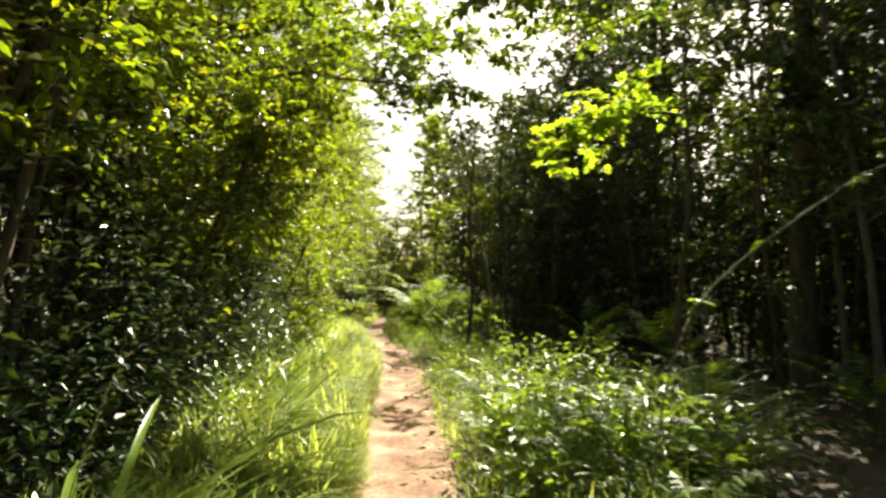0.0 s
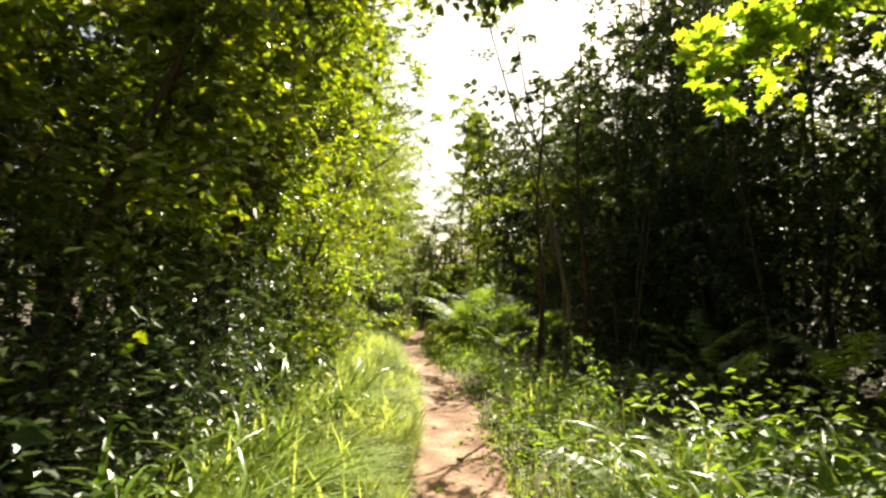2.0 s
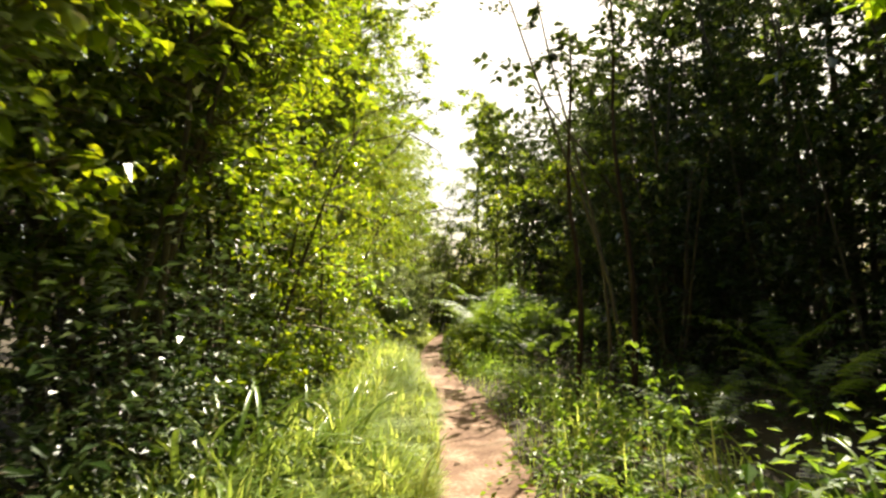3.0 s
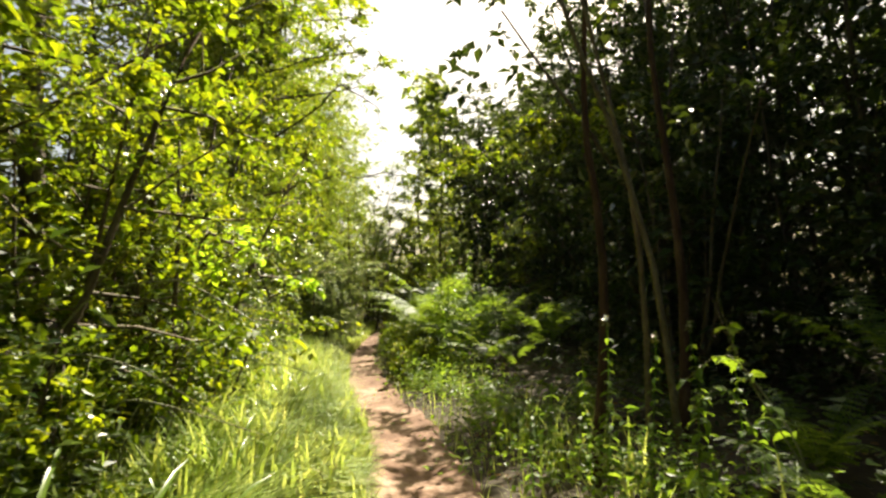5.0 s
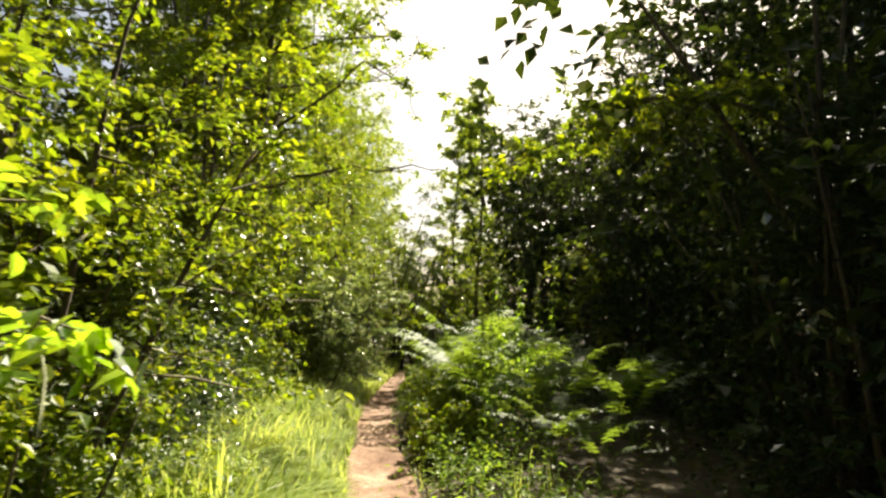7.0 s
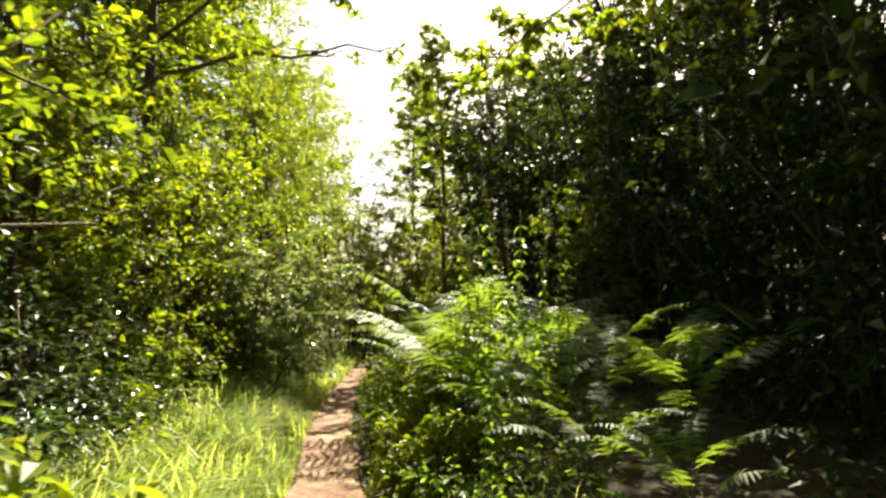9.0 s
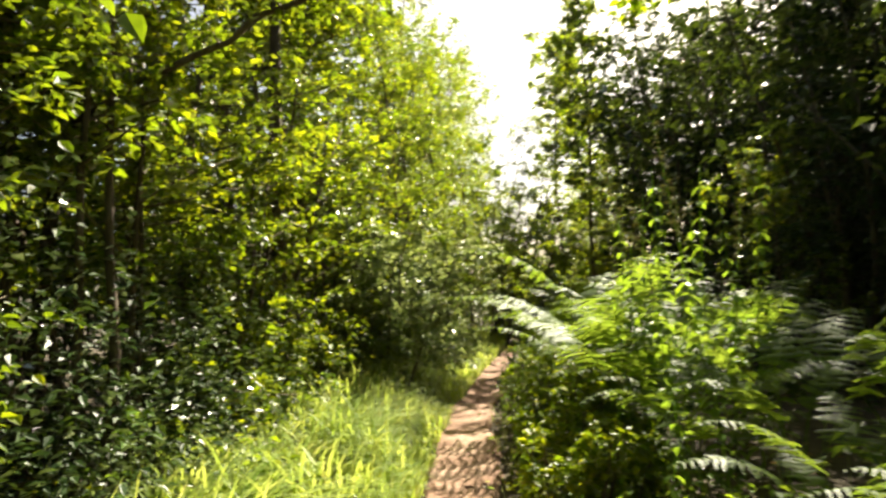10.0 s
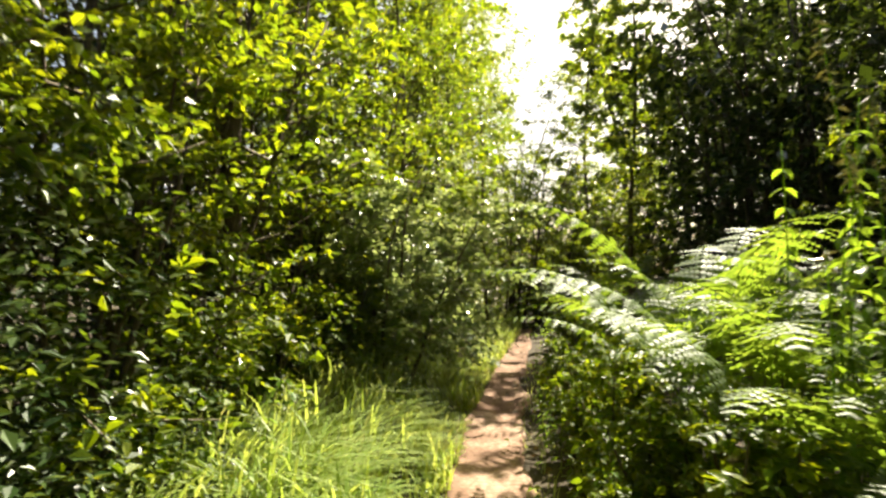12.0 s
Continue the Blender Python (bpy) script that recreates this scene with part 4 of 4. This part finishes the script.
def build_brambles():
    """Arching canes with leaves along them."""
    rng = np.random.default_rng(99)
    leaf = leaf_single("leaf", 0.075, 0.05, M_NETTLE)

    def cane(points, label, n, size=1.0):
        root = thing("bramble", label, "plant", "bramble canes")
        b = np.array(points[0], float)
        root.matrix_basis = pose(*b)
        ctrl = np.array(points, float) - b
        f = np.linspace(0, len(ctrl) - 1, 16)
        line = np.stack([np.interp(f, np.arange(len(ctrl)), ctrl[:, k]) for k in range(3)], -1)
        for _ in range(2):
            line[1:-1] = (line[:-2] + 2 * line[1:-1] + line[2:]) / 4
        part("cane", tubes("cane", [(line, np.linspace(0.006, 0.002, 16))], M_STALK, 6), root)
        for i in range(n):
            p = along_line(line, 0.25 + 0.74 * (i + rng.random() * 0.5) / n)
            for k in range(3):
                ob = part("leaf", leaf, root)
                ob.matrix_basis = pose(*p, rng.normal(0, 25), rng.uniform(-10, 50), rng.uniform(0, 360)) @ Matrix.Scale(size * rng.uniform(0.6, 1.1), 4)
    cane([(0.75, 2.45, 0.1), (0.78, 2.3, 0.95), (0.86, 2.2, 1.38), (1.15, 2.2, 1.62), (1.6, 2.2, 1.92), (1.9, 2.25, 1.95)], "thin arching bramble cane with few pale leaves", 5, 0.9)
    cane([(1.3, 9.3, 0.1), (0.95, 9.35, 0.5), (0.7, 9.4, 1.0), (0.62, 9.4, 1.3)], "dry bramble stem with small leaves in shade", 4)
    for i in range(9):
        y = 8.8 + 0.22 * i
        z = rng.uniform(0.7, 1.6)
        cane([(-2.5, y + 0.4, 0.05), (-2.35, y + 0.3, 0.7 * z), (-2.0, y + 0.15, z), (-1.6, y + rng.normal(0, 0.2), z + rng.normal(0, 0.12)), (-1.4, y + rng.normal(0, 0.25), z + rng.normal(-0.1, 0.15))], "bare pale dead twig sticking out of the hedge", 1 if i % 3 == 0 else 0)
    for i in range(16):
        y = rng.uniform(4, 26)
        sgn = -1 if i % 3 else 1
        x = float(cx(y)) + sgn * rng.uniform(1.3, 1.9)
        tx, ty = x - sgn * rng.uniform(0.2, 0.5), y + rng.normal(0, 0.5)
        h = rng.uniform(0.6, 1.2)
        cane([(x, y, 0.05), (x, y, 0.6 * h), ((x + tx) / 2, (y + ty) / 2, h), (tx, ty, h * 0.75)], "arching bramble cane with green leaves at the hedge foot", 8, 1.1)


def build_stalks():
    """Flowering grass stalks with nodding heads."""
    rng = np.random.default_rng(123)

    def stalk(h, nod):
        root = thing("grass_stalk", "tall pale flowering grass stalk with a nodding head", "grass", "flowering grass stalks")
        f = np.linspace(0, 1, 12)
        line = np.stack([nod * f ** 3, 0.05 * h * f, h * (f - 0.25 * nod / h * f ** 4) - 0.02], -1)
        part("stem", tubes("stem", [(line, np.linspace(0.003, 0.0012, 12))], M_STALK, 5), root)
        m = 40
        p = np.array([along_line(line, 0.78 + 0.219 * i / m) for i in range(m)])
        d = rng.normal(0, 0.6, (m, 3)) + unit(line[-1] - line[-3])
        ln = rng.uniform(0.018, 0.034, m)
        stuff("seed_head", leaves_mesh("seed_head", p, d, rng.normal(0, 1, (m, 3)) + np.array([0, 0, 1.0]), ln, ln * 0.2, M_STALK, "plain"), root, "pale nodding seed head")
        return root
    kinds = [stalk(1.1, 0.35), stalk(0.9, 0.5), stalk(1.35, 0.22)]
    rows = []
    for i in range(58):
        y = rng.uniform(2.6, 22)
        sgn = -1 if i % 2 else 1
        rows.append((i % 3, float(cx(y)) + sgn * rng.uniform(0.75, 1.5), y, rng.uniform(0.65, 1.0) if sgn < 0 else rng.uniform(0.45, 0.7)))
    place(kinds, rows + [(2, -0.95, 1.45, 1.5), (1, -1.02, 1.55, 1.75)], rng)


# ---- woodland floor ----
def build_floor():
    rng = np.random.default_rng(141)
    # low leafy growth, in clumps
    def cover(name, n, clumps, xr, yr, height, size, material, label):
        cxs = rng.uniform(*xr, clumps)
        cys = rng.uniform(*yr, clumps)
        k = rng.integers(0, clumps, n)
        r = np.abs(rng.normal(0, 0.28, n))
        az = rng.random(n) * 6.283
        y = cys[k] + r * np.sin(az)
        x = cx(np.minimum(y, 33)) + cxs[k] + r * np.cos(az)
        hh = height * (0.4 + 0.9 * ((k * 7919) % 100) / 100)
        at = np.stack([x, y, ground_z(x, y) + hh * np.clip(1 - (r / 0.75) ** 2, 0.08, 1) * rng.random(n) ** 0.6 + 0.02], -1)
        way = np.stack([np.cos(az), np.sin(az), rng.normal(-0.1, 0.35, n)], -1)
        ln = size * rng.uniform(0.5, 1.3, n)
        ob = new(name, leaves_mesh(name, at, way, unit(np.array([0, 0, 1.0]) + rng.normal(0, 0.35, (n, 3))), ln, ln * 0.62, material, "plain"))
        tagged(ob, label, "plants", kind="stuff")
    cover("undergrowth", 32000, 520, (1.3, 11.0), (0.5, 34), 0.6, 0.085, M_SHADED, "low leafy undergrowth coloured dark for the shaded wood floor")
    # added dark leaves filling the hedge's hollows, their colour standing in for shade
    cover("undergrowth", 15000, 170, (-2.7, -1.55), (2.4, 18), 1.5, 0.065, M_HOLLOW_SHADE, "added glossy leaves, coloured dark for the shade under the hedge")
    cover("undergrowth", 9000, 90, (-2.0, -1.35), (2.2, 8.8), 2.3, 0.075, M_HOLLOW_SHADE, "added glossy leaves, coloured dark for the hedge's shaded hollow")
    cover("undergrowth", 5000, 60, (-2.3, -1.65), (13.8, 17.4), 1.9, 0.07, M_HOLLOW_SHADE, "added glossy leaves, coloured dark for shade below the overhanging hedge")
    cover("undergrowth", 9000, 150, (-2.6, -1.3), (1.0, 33), 0.6, 0.075, M_HAZEL, "low leafy growth at the foot of the hedge")
    cover("undergrowth", 4500, 120, (0.6, 1.7), (2.6, 32), 0.4, 0.07, M_NETTLE, "low green herbs on the shaded verge")
    cover("undergrowth", 2600, 46, (0.75, 2.4), (3.7, 7.2), 0.7, 0.085, M_NETTLE, "leafy sunlit herbs and grass on the wood's verge")
    cover("undergrowth", 3600, 90, (0.5, 1.5), (7.0, 15.8), 0.42, 0.06, M_NETTLE, "low leafy herbs crowding the shaded edge of the path")
    # fallen leaves
    n = 9000
    y = rng.uniform(-3, 36, n)
    x = cx(np.minimum(y, 34)) + rng.normal(0, 3.2, n)
    keep = np.abs(x - cx(y)) > 0.22 + 0.4 * rng.random(n) ** 3
    x, y = x[keep], y[keep]
    az = rng.random(len(x)) * 6.283
    at = np.stack([x, y, ground_z(x, y) + 0.012], -1)
    ln = rng.uniform(0.03, 0.075, len(x))
    ob = new("leaf_litter", leaves_mesh("leaf_litter", at, np.stack([np.cos(az), np.sin(az), rng.normal(0, 0.15, len(x))], -1), unit(np.array([0, 0, 1.0]) + rng.normal(0, 0.3, (len(x), 3))), ln, ln * 0.6, M_DRY, "fold"))
    tagged(ob, "dry brown fallen leaves on the wood floor", "leaves", kind="stuff")
    # sticks in the wood
    for i in range(34):
        y = rng.uniform(2.5, 20)
        x = float(cx(y)) + rng.uniform(1.4, 5.5)
        root = tagged(new("stick", tubes("stick", [(limb(rng, (0, 0, 0), (rng.normal(), rng.normal(), rng.uniform(0, 0.5)), rng.uniform(0.6, 1.8), 7, 0.12), np.linspace(0.011, 0.004, 7))], M_TWIG, 6)), "dry grey-brown fallen stick", "stick", "fallen sticks")
        root.matrix_basis = pose(x, y, float(ground_z(x, y)) + 0.01)
    # stones and clods bedded in the path
    shapes = []
    for i in range(7):
        bm = bmesh.new()
        bmesh.ops.create_icosphere(bm, subdivisions=2, radius=1.0)
        for v in bm.verts:
            v.co *= 1 + 0.3 * noise.noise(v.co * 1.3 + Vector((i * 5, 0, 0)))
            v.co.z *= 0.55
        me = bpy.data.meshes.new("pebble")
        bm.to_mesh(me)
        bm.free()
        me.materials.append(M_STONE if i % 3 == 0 else M_PATH)
        shapes.append(me)
    for i in range(90):
        y = rng.uniform(2, 27)
        side = rng.choice([-1, 1]) * rng.uniform(0.04, 0.27) ** 0.9
        ob = tagged(new("pebble", shapes[i % 7]), "small stone bedded in the earth path" if i % 7 % 3 == 0 else "dry clod of earth on the path", "stone", "stones and clods on the path")
        sz = rng.uniform(0.008, 0.03)
        ob.matrix_basis = pose(float(track(y)) + side, y, 0.012, rng.normal(0, 12), 0, rng.uniform(0, 360)) @ Matrix.Scale(sz, 4)


def build_willow():
    rng = np.random.default_rng(151)
    k = [make_shrub(152, 3.0, 1.3, 7, 13, 6, 14, 0.095, M_PALE, "willow_shrub", "pale grey-green willow shrub beside the path", "shrub", "willow shrubs", "plain", 0.2, twigs_seen=False)]
    place(k, [(0, -3.5, 21.4, 0.95), (0, -3.7, 23.2, 1.1)], rng)


build_ground()
build_path()
build_grass()
build_left()
build_right()
build_far()
build_boughs()
build_willow()
build_nettle_beds()
build_ferns()
build_herbs()
build_sedges()
build_brambles()
build_stalks()
build_floor()
